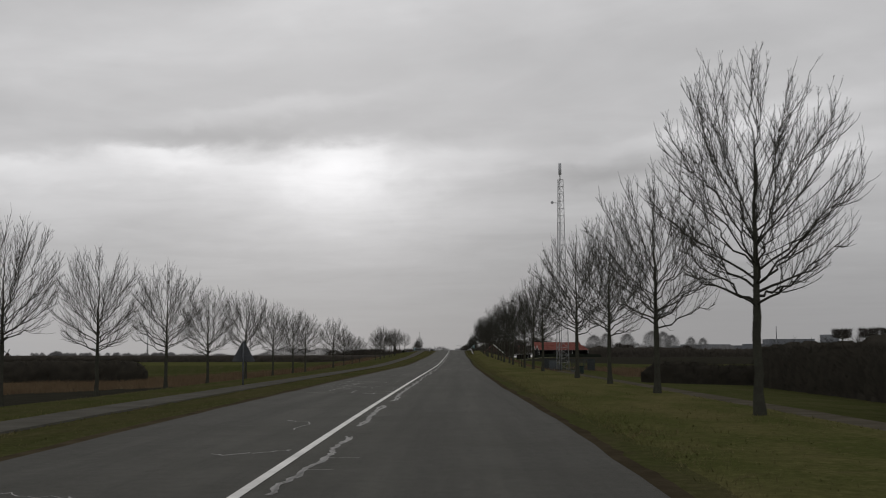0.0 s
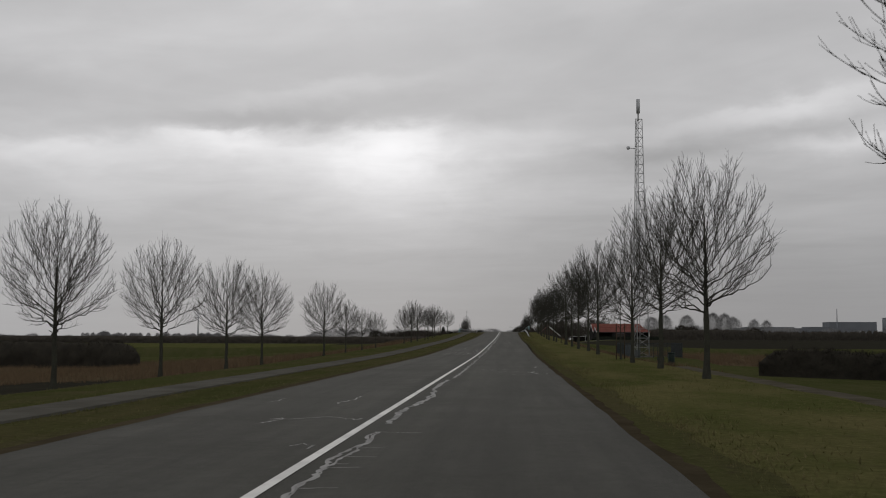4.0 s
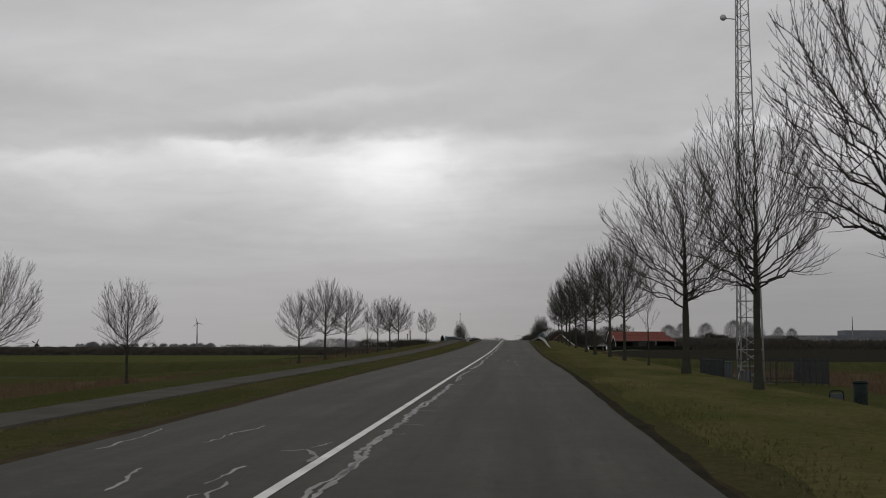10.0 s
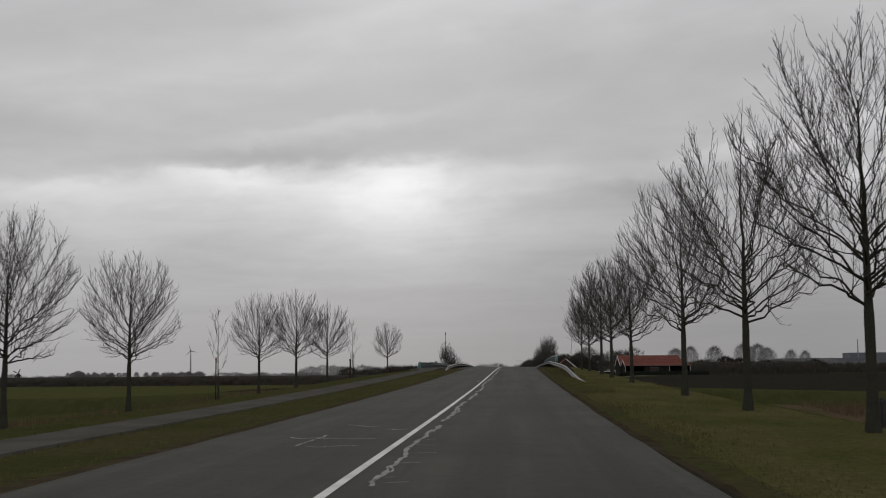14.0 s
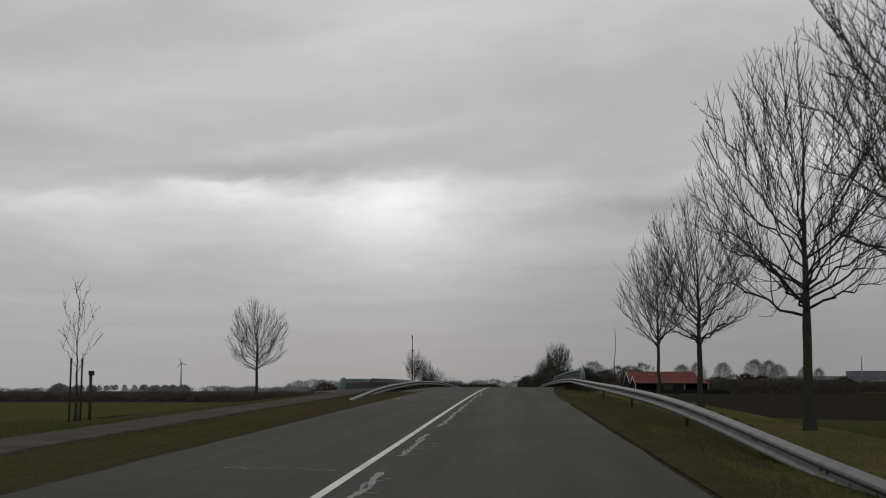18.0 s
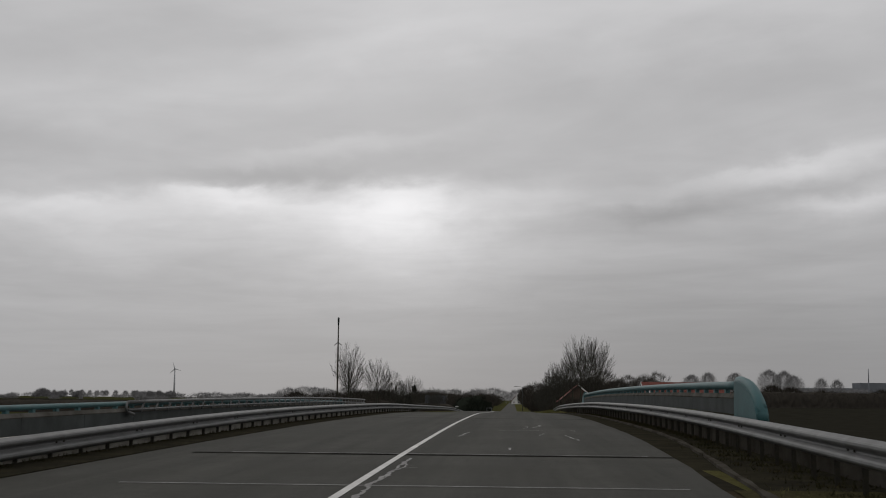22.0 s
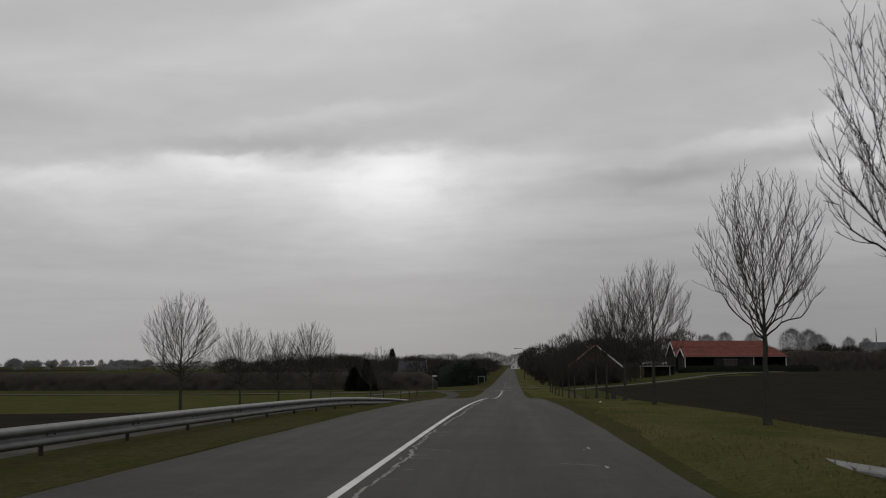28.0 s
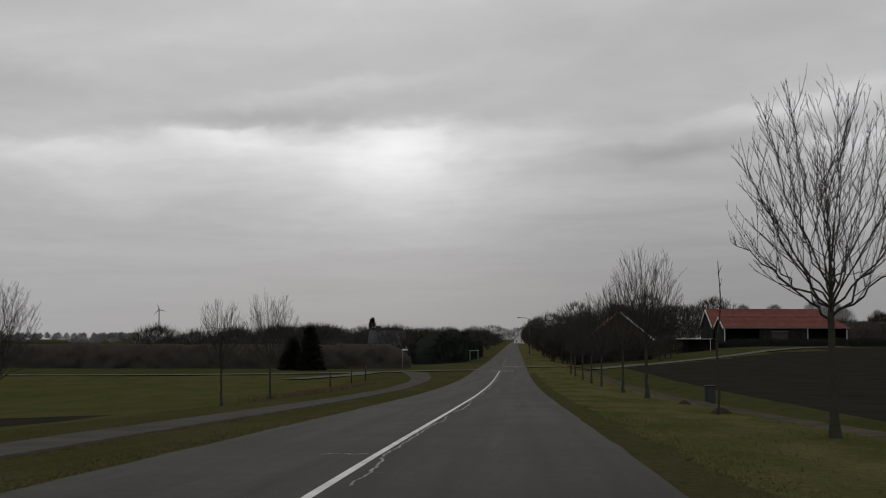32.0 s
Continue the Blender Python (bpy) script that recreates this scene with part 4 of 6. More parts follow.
# ---- bridge ----
def bridge():
    deck = thing("bridge_deck", "concrete bridge deck under the road", "bridge", (0, 356, road_z(356)), 0, "", "structure")
    inv = deck.matrix_world.inverted()

    def run(name, x0, x1, lo, hi, mat, label="", start=317):
        vs, fs = [], []
        ys = list(np.arange(start, 396, 2.0))
        for y in ys:
            z = road_z(y)
            vs += [(x0, y, z + lo), (x0, y, z + hi), (x1, y, z + hi), (x1, y, z + lo)]
        for j in range(len(ys) - 1):
            for c in range(4):
                a, b = j * 4 + c, j * 4 + (c + 1) % 4
                fs.append((a, b, b + 4, a + 4))
        fs += [(0, 1, 2, 3), tuple(len(vs) - 4 + i for i in (3, 2, 1, 0))]
        vs = [inv @ Vector(v) for v in vs]
        part(name, mesh_of(name, vs, fs, mat), deck, label)

    run("deck_slab", -9.4, 7.0, -.75, -.05, CONCRETE)
    run("kerb", 6.30, 6.75, -.05, .40, KERB, "stained concrete kerb behind the guard rail")
    run("kerb", -5.7, -5.24, -.3, .34, PALE_KERB, "stained concrete kerb behind the guard rail", 322)
    run("gutter_dirt", 4.0, 6.30, -.3, -.012, SILT, "dark silt beside the asphalt", 316)
    run("gutter_dirt", -5.24, -4.36, -.3, .012, SILT, "dark silt and moss at the foot of the kerb", 314)
    run("asphalt_margin", -4.40, -3.3, -.3, -.004, ASPHALT, "dusty asphalt between the road and the kerb", 314)
    for y in (328.2, 356.2, 386.5):
        z = road_z(y) + .005
        me = mesh_of("joint", [inv @ Vector(v) for v in ((road_left(y), y, z), (road_right(y), y, z), (road_right(y), y + .3, z), (road_left(y), y + .3, z))],
                     [(0, 1, 2, 3)], JOINT)
        part("expansion_joint", me, deck, "dark expansion joint across the asphalt")
    for y, w in ((395.2, 1.3), (398.4, .5)):
        z = road_z(y) + .003
        z2 = road_z(y + w) + .003
        me = mesh_of("repair_patch", [inv @ Vector(v) for v in ((road_left(y) + .1, y, z), (road_right(y) - .1, y, z), (road_right(y) - .1, y + w, z2), (road_left(y) + .1, y + w, z2))],
                     [(0, 1, 2, 3)], PATCH)
        part("repair_patch", me, deck, "dark repair strip across the asphalt")
    for y in (321.9, 328.6):
        z = road_z(y) + .006
        me = mesh_of("joint_filler", [inv @ Vector(v) for v in ((road_left(y) + .6, y, z), (road_right(y) - .4, y, z), (road_right(y) - .4, y + .1, z), (road_left(y) + .6, y + .1, z))],
                     [(0, 1, 2, 3)], SEAL)
        part("joint_filler", me, deck, "pale filler along the joint")
    for x in (-8.0, 5.2):
        for y in (338, 375):
            part("pier", box("pier", (x - .6, y - .5 - 356, -9.5), (x + .6, y + .5 - 356, road_z(y) - .7 - road_z(356)), CONCRETE, .05), deck)

    def parapet(x, y0, y1, web_lo, web_hi, hand, thick, label):
        """Grey panels under a teal handrail on balusters, closed by rounded teal end panels."""
        ob = thing("bridge_parapet", label, "bridge railing", (x, y0, road_z(y0)), 0, "teal parapets of the bridge")
        z0 = road_z(y0)
        n = 15
        step = (y1 - y0) / n

        def z(y):
            return road_z(y) - z0

        for i in range(n):
            a, b = y0 + i * step, y0 + (i + 1) * step - .02
            vs = []
            for y in (a, b):
                for dx in (-.09, .09):
                    vs += [(dx, y - y0, z(y) + web_lo), (dx, y - y0, z(y) + web_hi)]
            fs = [(0, 1, 5, 4), (2, 6, 7, 3), (1, 3, 7, 5), (0, 4, 6, 2), (0, 2, 3, 1), (4, 5, 7, 6)]
            w = part("web_panel", mesh_of("web_panel", vs, fs, GREY_PAINT), ob, "weathered grey steel panel")
            cap = tube_data([(0, a - y0, z(a) + web_hi + .015), (0, b - y0, z(b) + web_hi + .015)], .105, 6)
            part("panel_cap", mesh_of("panel_cap", *cap, CONCRETE), w, "pale top edge")
        pv = box("baluster", (-.05, -.09, 0), (.05, .09, hand - web_hi - .02), TEAL, .012)
        y = y0 + 1.5
        while y < y1 - 1:
            part("baluster", pv, ob, m=Matrix.Translation((0, y - y0, z(y) + web_hi + .02)))
            y += 1.5
        pts = [(0, y - y0, z(y) + hand) for y in np.linspace(y0 + .6, y1 - .6, 32)]
        part("handrail", tube("handrail", pts, thick, TEAL, 10), ob, "thick teal handrail")
        for y, s in ((y0, 1), (y1, -1)):
            low, high = z(y) + web_lo - .1, z(y + .8 * s) + hand + thick
            out = [(1.5, low)]
            for a in range(90, -1, -10):
                out.append((1.5 - 2.4 * math.cos(radians(a)) ** 1.1 if a < 90 else 1.5, low + (high - low) * math.sin(radians(a))))
            o2 = [(y - y0 + s * a, h) for a, h in out]
            panel = part("end_panel", prism("end_panel", o2, -.12, .12, TEAL, "x"), ob, "rounded teal end panel")
            rim = tube("rim", [(0, y - y0 + s * a, h) for a, h in out[1:]], .11, TEAL, 8)
            part("rim", rim, panel)
        return ob

    parapet(-9.2, 326.5, 388, -.35, .36, .59, .07, "teal steel bridge railing over grey panels beside the cycle path")
    parapet(6.62, 332.4, 391, .62, .95, 1.22, .095, "teal steel bridge railing with rounded ends over grey panels")
    # slim railing with leaning posts that runs on past the bridge
    rise = curve_of((320, .68), (342, .69), (352, .72), (366, .76), (380, .82), (392, .88), (410, .90), (425, .9))
    ob = thing("pipe_fence", "slim pale pipe railing with leaning posts beside the cycle path", "fence", (-8.98, 342, road_z(342)))
    z0 = road_z(342)
    for h, rad, mat in ((0, .05, STEEL), (-.24, .03, DARK_STEEL)):
        part("rail", tube("rail", [(0, y - 342, road_z(y) - z0 + rise(y) - rad + h) for y in np.arange(342, 398.1, 2.0)], rad, mat, 8), ob, "slim railing tube")
    loop = [(0, .5, .30), (0, -.1, .36), (0, -.25, .5), (0, -.1, .64), (0, .1, .64)]
    part("end_loop", tube("end_loop", loop, .045, STEEL, 8), ob, "pale bent end of the railing")
    y = 343.2
    while y < 397.5:
        foot = .36 if y < 388 else -.2
        a = road_z(y) - z0
        part("leaning_post", tube("leaning_post", [(0, y - 342, a + foot), (0, y - 342 + .26, a + rise(y) - .04)], .032, DARK_STEEL, 6), ob)
        y += 1.42
    # moss and weeds at the feet of the posts
    r = random.Random(77)

    def tuft():
        side = r.choice((-1, 1))
        y = r.uniform(316, 394)
        if r.random() < .7:
            y = 316 + round((y - 316) / 1.333) * 1.333 + r.gauss(0, .13)
        x = (-5.08 + r.gauss(0, .09)) if side < 0 else (6.12 + r.gauss(0, .13) if 334 < y < 386 else 5.75 + r.gauss(0, .3))
        return Vector((x, y, road_z(y) - .01)), Vector((0, 0, 0))

    v, f = spikes(r, 15000, tuft, .075, .011, .8, 0)
    solid("gutter_weeds", mesh_of("gutter_weeds", v, f, MOSS), "dark moss and weeds along the kerbs of the bridge", "weeds", "stuff")


bridge()


# ---- masts, poles, signs ----
def lattice_mast():
    x, y = 22.4, 241.5
    g = land(x, y) + .1
    ob = thing("lattice_mast", "tall galvanised lattice radio mast with a white antenna on top", "mast", (x, y, g))
    H = 36.4 - g
    r0, r1 = 1.45, .62
    bays = 26

    def corner(k, h):
        r = r0 + (r1 - r0) * h / H
        w = radians(90 + 120 * k + 12)
        return Vector((r * math.cos(w), r * math.sin(w), h))

    for k in range(3):
        part("leg", tube("leg", [corner(k, h) for h in np.linspace(-.4, H, 5)], [.085, .08, .075, .065, .06], GALV, 7), ob)
    for b in range(bays):
        h0, h1 = H * b / bays, H * (b + 1) / bays
        for k in range(3):
            part("strut", mesh_of("strut", *tube_data([corner(k, h1), corner((k + 1) % 3, h1)], .032, 4), GALV), ob)
            a, c = (k, (k + 1) % 3) if b % 2 else ((k + 1) % 3, k)
            part("brace", mesh_of("brace", *tube_data([corner(a, h0), corner(c, h1)], .03, 4), GALV), ob)
    part("base_block", box("base_block", (-1.9, -1.9, -1.0), (1.9, 1.9, .02), CONCRETE, .05), ob)
    part("ladder", tube("ladder", [(0, 0, 0), (0, 0, H)], .05, GALV, 5), ob)
    part("antenna", tube("antenna", [(0, 0, H - .3), (0, 0, H + .9), (0, 0, H + .95), (0, 0, H + 3.2)], [.1, .1, .3, .3], MILL, 10), ob, "pale cylindrical antenna")
    arm = part("arm", tube("arm", [(-.5, 0, H - 4.7), (-1.6, -.1, H - 4.6)], .05, GALV, 6), ob)
    part("dish", tube("dish", [(-1.6, -.25, H - 4.6), (-1.6, .0, H - 4.6)], [.3, .22], MILL, 10), arm, "small pale dish")


def station():
    """Cabinets and bins at the foot of the mast."""
    def cabinet(x, y, w, d, h, mat, label, rz=8):
        g = land(x, y)
        ob = thing("equipment_cabinet", label, "cabinet", (x, y, g), rz, "cabinets at the mast")
        part("body", box("body", (-w / 2, -d / 2, -.3), (w / 2, d / 2, h - .08), mat, .03), ob)
        part("roof", box("roof", (-w / 2 - .06, -d / 2 - .06, h - .08), (w / 2 + .06, d / 2 + .06, h), mat, .03), ob)
        part("door", box("door", (-w * .2, -d / 2 - .03, .12), (w * .2, -d / 2 - .002, h - .25), mat, .008), ob)
        part("handle", box("handle", (w * .12, -d / 2 - .07, h * .45), (w * .15, -d / 2 - .03, h * .55), DARK_STEEL, .005), ob)

    cabinet(21.0, 246.6, 1.6, 1.2, 1.9, CABINET, "blue-grey equipment cabinet inside the mast compound")
    cabinet(21.6, 237.8, .8, .6, 1.2, PALE_CABINET, "small pale grey cabinet in front of the mast")
    x0, x1, y0, y1, h = 19.5, 28.2, 236.4, 249.6, 2.25
    ob = thing("compound_fence", "blue-grey steel bar fence round the foot of the mast", "fence", (x0, y0, land(x0, y0)))
    post = mesh_of("post", *box_data((-.05, -.05, -.4), (.05, .05, h + .05), .008), FENCE_PAINT)
    rail_of, bars_of = {}, {}
    for ax, ay, bx, by, n in ((0, 0, x1 - x0, 0, 4), (0, y1 - y0, x1 - x0, y1 - y0, 4), (0, 0, 0, y1 - y0, 6), (x1 - x0, 0, x1 - x0, y1 - y0, 6)):
        d = Vector((bx - ax, by - ay, 0))
        L = d.length / n
        turn = Matrix.Rotation(math.atan2(d.y, d.x), 4, "Z")
        if n not in bars_of:
            cells = [box_data((.09 + k * .12, -.01, .08), (.112 + k * .12, .01, h - .03)) for k in range(int((L - .15) / .12))]
            bars_of[n] = joined("bar_panel", cells, FENCE_PAINT)
            rail_of[n] = mesh_of("cross_rail", *box_data((.05, -.025, -.03), (L - .05, .025, .03)), FENCE_PAINT)
        for i in range(n):
            p = Vector((ax, ay, 0)) + d * (i / n)
            part("post", post, ob, m=Matrix.Translation(p))
            m = Matrix.Translation(p) @ turn
            panel = part("bar_panel", bars_of[n], ob, m=m)
            for z in (.25, h - .15):
                part("cross_rail", rail_of[n], panel, m=Matrix.Translation((0, 0, z)))
    x, y = 22.7, 206.7
    ob = thing("litter_bin", "dark green round litter bin standing in the grass", "bin", (x, y, land(x, y)))
    part("body", tube("body", [(0, 0, -.1), (0, 0, .1), (0, 0, 1.6)], [.38, .41, .43], BLACK_PLASTIC, 16), ob)
    part("lid", tube("lid", [(0, 0, 1.6), (0, 0, 1.66), (0, 0, 1.76)], [.46, .46, .38], BLACK_PLASTIC, 16), ob)
    x, y = 21.4, 207.2
    ob = thing("pipe_hoop", "low dark green pipe hoop with a panel beside the bin", "bicycle stand", (x, y, land(x, y)))
    hoop = [(-.42, 0, -.2), (-.42, 0, .8), (-.36, 0, .92), (-.25, 0, .98), (.25, 0, .98), (.36, 0, .92), (.42, 0, .8), (.42, 0, -.2)]
    part("hoop", tube("hoop", hoop, .045, BLACK_PLASTIC, 8), ob)
    part("panel", box("panel", (-.38, -.02, .2), (.38, .02, .82), CABINET, .01), ob)


def road_sign():
    x, y = -6.47, 48.2
    g = land(x, y)
    ob = thing("warning_sign", "back of a triangular warning sign on a grey pole", "sign", (x, y, g))
    part("pole", tube("pole", [(0, 0, -.3), (0, 0, 1.95 - g)], .034, SIGN_BACK, 8), ob)
    z0, z1 = 1.27 - g, 2.03 - g
    part("sign_plate", prism("sign_plate", [(-.45, z0), (-.42, z0 - .03), (.42, z0 - .03), (.45, z0), (.04, z1), (-.04, z1)], .045, .06, SIGN_BACK, "y"), ob, "grey back of the plate")
    for h in (.15, .5):
        part("bracket", box("bracket", (-.22 + h * .25, .03, z0 + h), (.22 - h * .25, .048, z0 + h + .05), SIGN_BACK, .004), ob)


def tall_pole():
    x, y = -9.55, 387.6
    g = road_z(y) - .1
    ob = thing("camera_pole", "slim dark steel pole with a head and small cross arms", "pole", (x, y, g))
    H = 9.45 - g
    part("pole", tube("pole", [(0, 0, -.3), (0, 0, 1.2), (0, 0, 1.25), (0, 0, H - .5)], [.085, .085, .055, .04], POST_STEEL, 9), ob)
    part("head", tube("head", [(0, 0, H - .5), (0, 0, H - .3), (0, 0, H - .05), (0, 0, H)], [.042, .062, .066, .03], BLACK_PLASTIC, 9), ob, "dark camera head")
    for s in (-1, 1):
        part("arm", tube("arm", [(0, 0, H - 1.62), (.24 * s, 0, H - 1.82)], .022, POST_STEEL, 6), ob)


def street_lamp():
    x, y = 5.6, 800
    g = land(x, y)
    ob = thing("street_lamp", "grey street lamp with an arm over the road", "street lamp", (x, y, g))
    part("pole", tube("pole", [(0, 0, -.3), (0, 0, 4), (0, 0, 9.4)], [.13, .1, .07], GREY_PAINT, 8), ob)
    part("arm", tube("arm", [(0, 0, 9.2), (-.8, 0, 9.7), (-2.4, 0, 9.75)], .06, GREY_PAINT, 6), ob)
    part("lamp_head", box("lamp_head", (-3.2, -.15, 9.65), (-2.3, .15, 9.85), GREY_PAINT, .03), ob)


def junction_signs():
    x, y = -13.0, 630
    ob = thing("finger_post", "white direction sign on a pale pole at the crossing", "sign", (x, y, land(x, y)))
    part("pole", tube("pole", [(0, 0, -.3), (0, 0, 2.8)], .05, PALE_CABINET, 8), ob)
    part("sign_board", box("sign_board", (-.1, -.03, 2.55), (.7, .03, 2.76), WHITE, .01), ob)
    x, y = -10.9, 694
    ob = thing("roadside_box", "pale grey utility box on the verge", "box", (x, y, land(x, y)))
    part("body", box("body", (-.85, -.6, -.1), (.85, .6, 1.35), PALE_CABINET, .05), ob)
    part("roof", box("roof", (-.92, -.67, 1.35), (.92, .67, 1.45), PALE_CABINET, .03), ob)
    x, y = -5.3, 682
    ob = thing("roadside_shelter", "open pale metal shelter beside the road", "shelter", (x, y, land(x, y)))
    for dx in (-.7, .7):
        for dy in (-1.6, 1.6):
            part("post", tube("post", [(dx, dy, -.3), (dx, dy, 2.0)], .06, PALE_CABINET, 6), ob)
    part("roof", box("roof", (-.85, -1.8, 2.0), (.85, 1.8, 2.12), PALE_CABINET, .03), ob)
    part("back_panel", box("back_panel", (-.74, -1.55, .3), (-.7, 1.55, 1.9), PALE_CABINET, .01), ob)


def litter():
    x, y = 5.6, 455.3
    ob = thing("scrap_of_paper", "small white scrap of paper lying in the grass", "litter", (x, y, land(x, y) + .03), 20)
    part("sheet", mesh_of("sheet", [(-.05, -.03, 0), (.04, -.035, .01), (.05, .03, .03), (0, .04, .04), (-.05, .025, .01)], [(0, 1, 2, 3, 4)], WHITE), ob)


def track_cabinet(x, y):
    """A small street cabinet beside the track."""
    ob = thing("street_cabinet", "small grey-green street cabinet beside the muddy track", "cabinet", (x, y, land(x, y)), 6)
    part("plinth", box("plinth", (-.3, -.2, -.3), (.3, .2, .1), CONCRETE, .02), ob)
    part("body", box("body", (-.27, -.17, .1), (.27, .17, 1.05), FENCE_PAINT, .02), ob)
    part("roof", box("roof", (-.31, -.21, 1.05), (.31, .21, 1.12), FENCE_PAINT, .02), ob)
    part("door", box("door", (-.23, -.185, .16), (.23, -.165, 1.0), FENCE_PAINT, .006), ob)


def molehill(x, y, w, seed):
    """A low heap of dark crumbled earth."""
    vs, fs = [(0, 0, w * .55)], []
    for k, (rad, h) in enumerate(((.3, .5), (.62, .33), (.9, .1), (1.15, -.12))):
        for i in range(12):
            a = i * math.pi / 6
            q = w * rad * (1 + .3 * noise.noise(Vector((math.cos(a) * 2, math.sin(a) * 2, seed + k))))
            vs.append((q * math.cos(a), q * math.sin(a), w * h + .04 * noise.noise(Vector((a * 3, k, seed)))))
    for i in range(12):
        fs.append((0, 1 + i, 1 + (i + 1) % 12))
        for k in range(3):
            p, q = 1 + 12 * k + i, 1 + 12 * k + (i + 1) % 12
            fs.append((p, p + 12, q + 12, q))
    ob = solid("molehill", mesh_of("molehill", vs, fs, DIRT, True), "low heap of dark earth in the grass", "earth heap", "", "earth heaps on the verge")
    ob.location = (x, y, land(x, y))


def stake_row():
    for x, y, h in ((-13.5, 569.3, 1.35), (-13.4, 581.9, 1.5), (-12.6, 586.2, 1.5)):
        ob = thing("marker_post", "dark wooden post beside the cycle path", "post", (x, y, land(x, y)), 0, "posts at the field entrance")
        part("post", tube("post", [(0, 0, -.3), (.01, 0, h * .6), (.02, 0, h)], [.07, .065, .06], STAKE, 7), ob)


track_cabinet(12.75, 537)
molehill(7.9, 503.6, .32, 3)
molehill(8.3, 514.5, .24, 8)
stake_row()
litter()
lattice_mast()
station()
road_sign()
tall_pole()
street_lamp()
junction_signs()


# ---- farm and far buildings ----
def board_wall(parent, p0, p1, h0, h1, n, z0, mat):
    """Upright boards between two points of a wall, each a piece."""
    a, b = Vector(p0), Vector(p1)
    d = (b - a) / n
    t = Vector((-d.y, d.x)).normalized() * .03
    for i in range(n):
        s = (i + .5) / n
        h = h0(s)
        q, r = a + d * i + d * .01, a + d * (i + 1) - d * .01
        k = 1 if i % 2 else .4
        vs = []
        for p in (q, r):
            for o in (-k, k):
                vs += [(p.x + t.x * o, p.y + t.y * o, z0), (p.x + t.x * o, p.y + t.y * o, h)]
        part("board", mesh_of("board", vs, [(0, 1, 5, 4), (2, 6, 7, 3), (1, 3, 7, 5), (0, 4, 6, 2), (0, 2, 3, 1), (4, 5, 7, 6)], mat), parent)


def slab(name, quad, thick, mat, parent, label=""):
    """A sloping slab from four corners of its upper face."""
    q = [Vector(p) for p in quad]
    n = (q[1] - q[0]).cross(q[2] - q[0]).normalized()
    if n.z < 0:
        n = -n
    vs = q + [p - n * thick for p in q]
    k = len(q)
    fs = [tuple(range(k)), tuple(range(2 * k - 1, k - 1, -1))] + [(i, k + i, k + (i + 1) % k, (i + 1) % k) for i in range(k)]
    return part(name, mesh_of(name, vs, fs, mat), parent, label)


def tile_courses(roof, a, b, c, d, rows, mat):
    """Courses of tiles lying proud on a slope with corners a b (eave) and c d (ridge)."""
    a, b, c, d = (Vector(p) for p in (a, b, c, d))
    n = (b - a).cross(d - a).normalized()
    if n.z < 0:
        n = -n
    for i in range(rows):
        s0, s1 = i / rows, (i + 1) / rows
        p, q = a.lerp(d, s0) + n * .09, b.lerp(c, s0) + n * .09
        r, t = b.lerp(c, s1) + n * .03, a.lerp(d, s1) + n * .03
        vs = [p, q, r, t, p - n * .07, q - n * .07]
        part("tile_course", mesh_of("tile_course", vs, [(0, 1, 2, 3), (4, 5, 1, 0)], mat), roof)


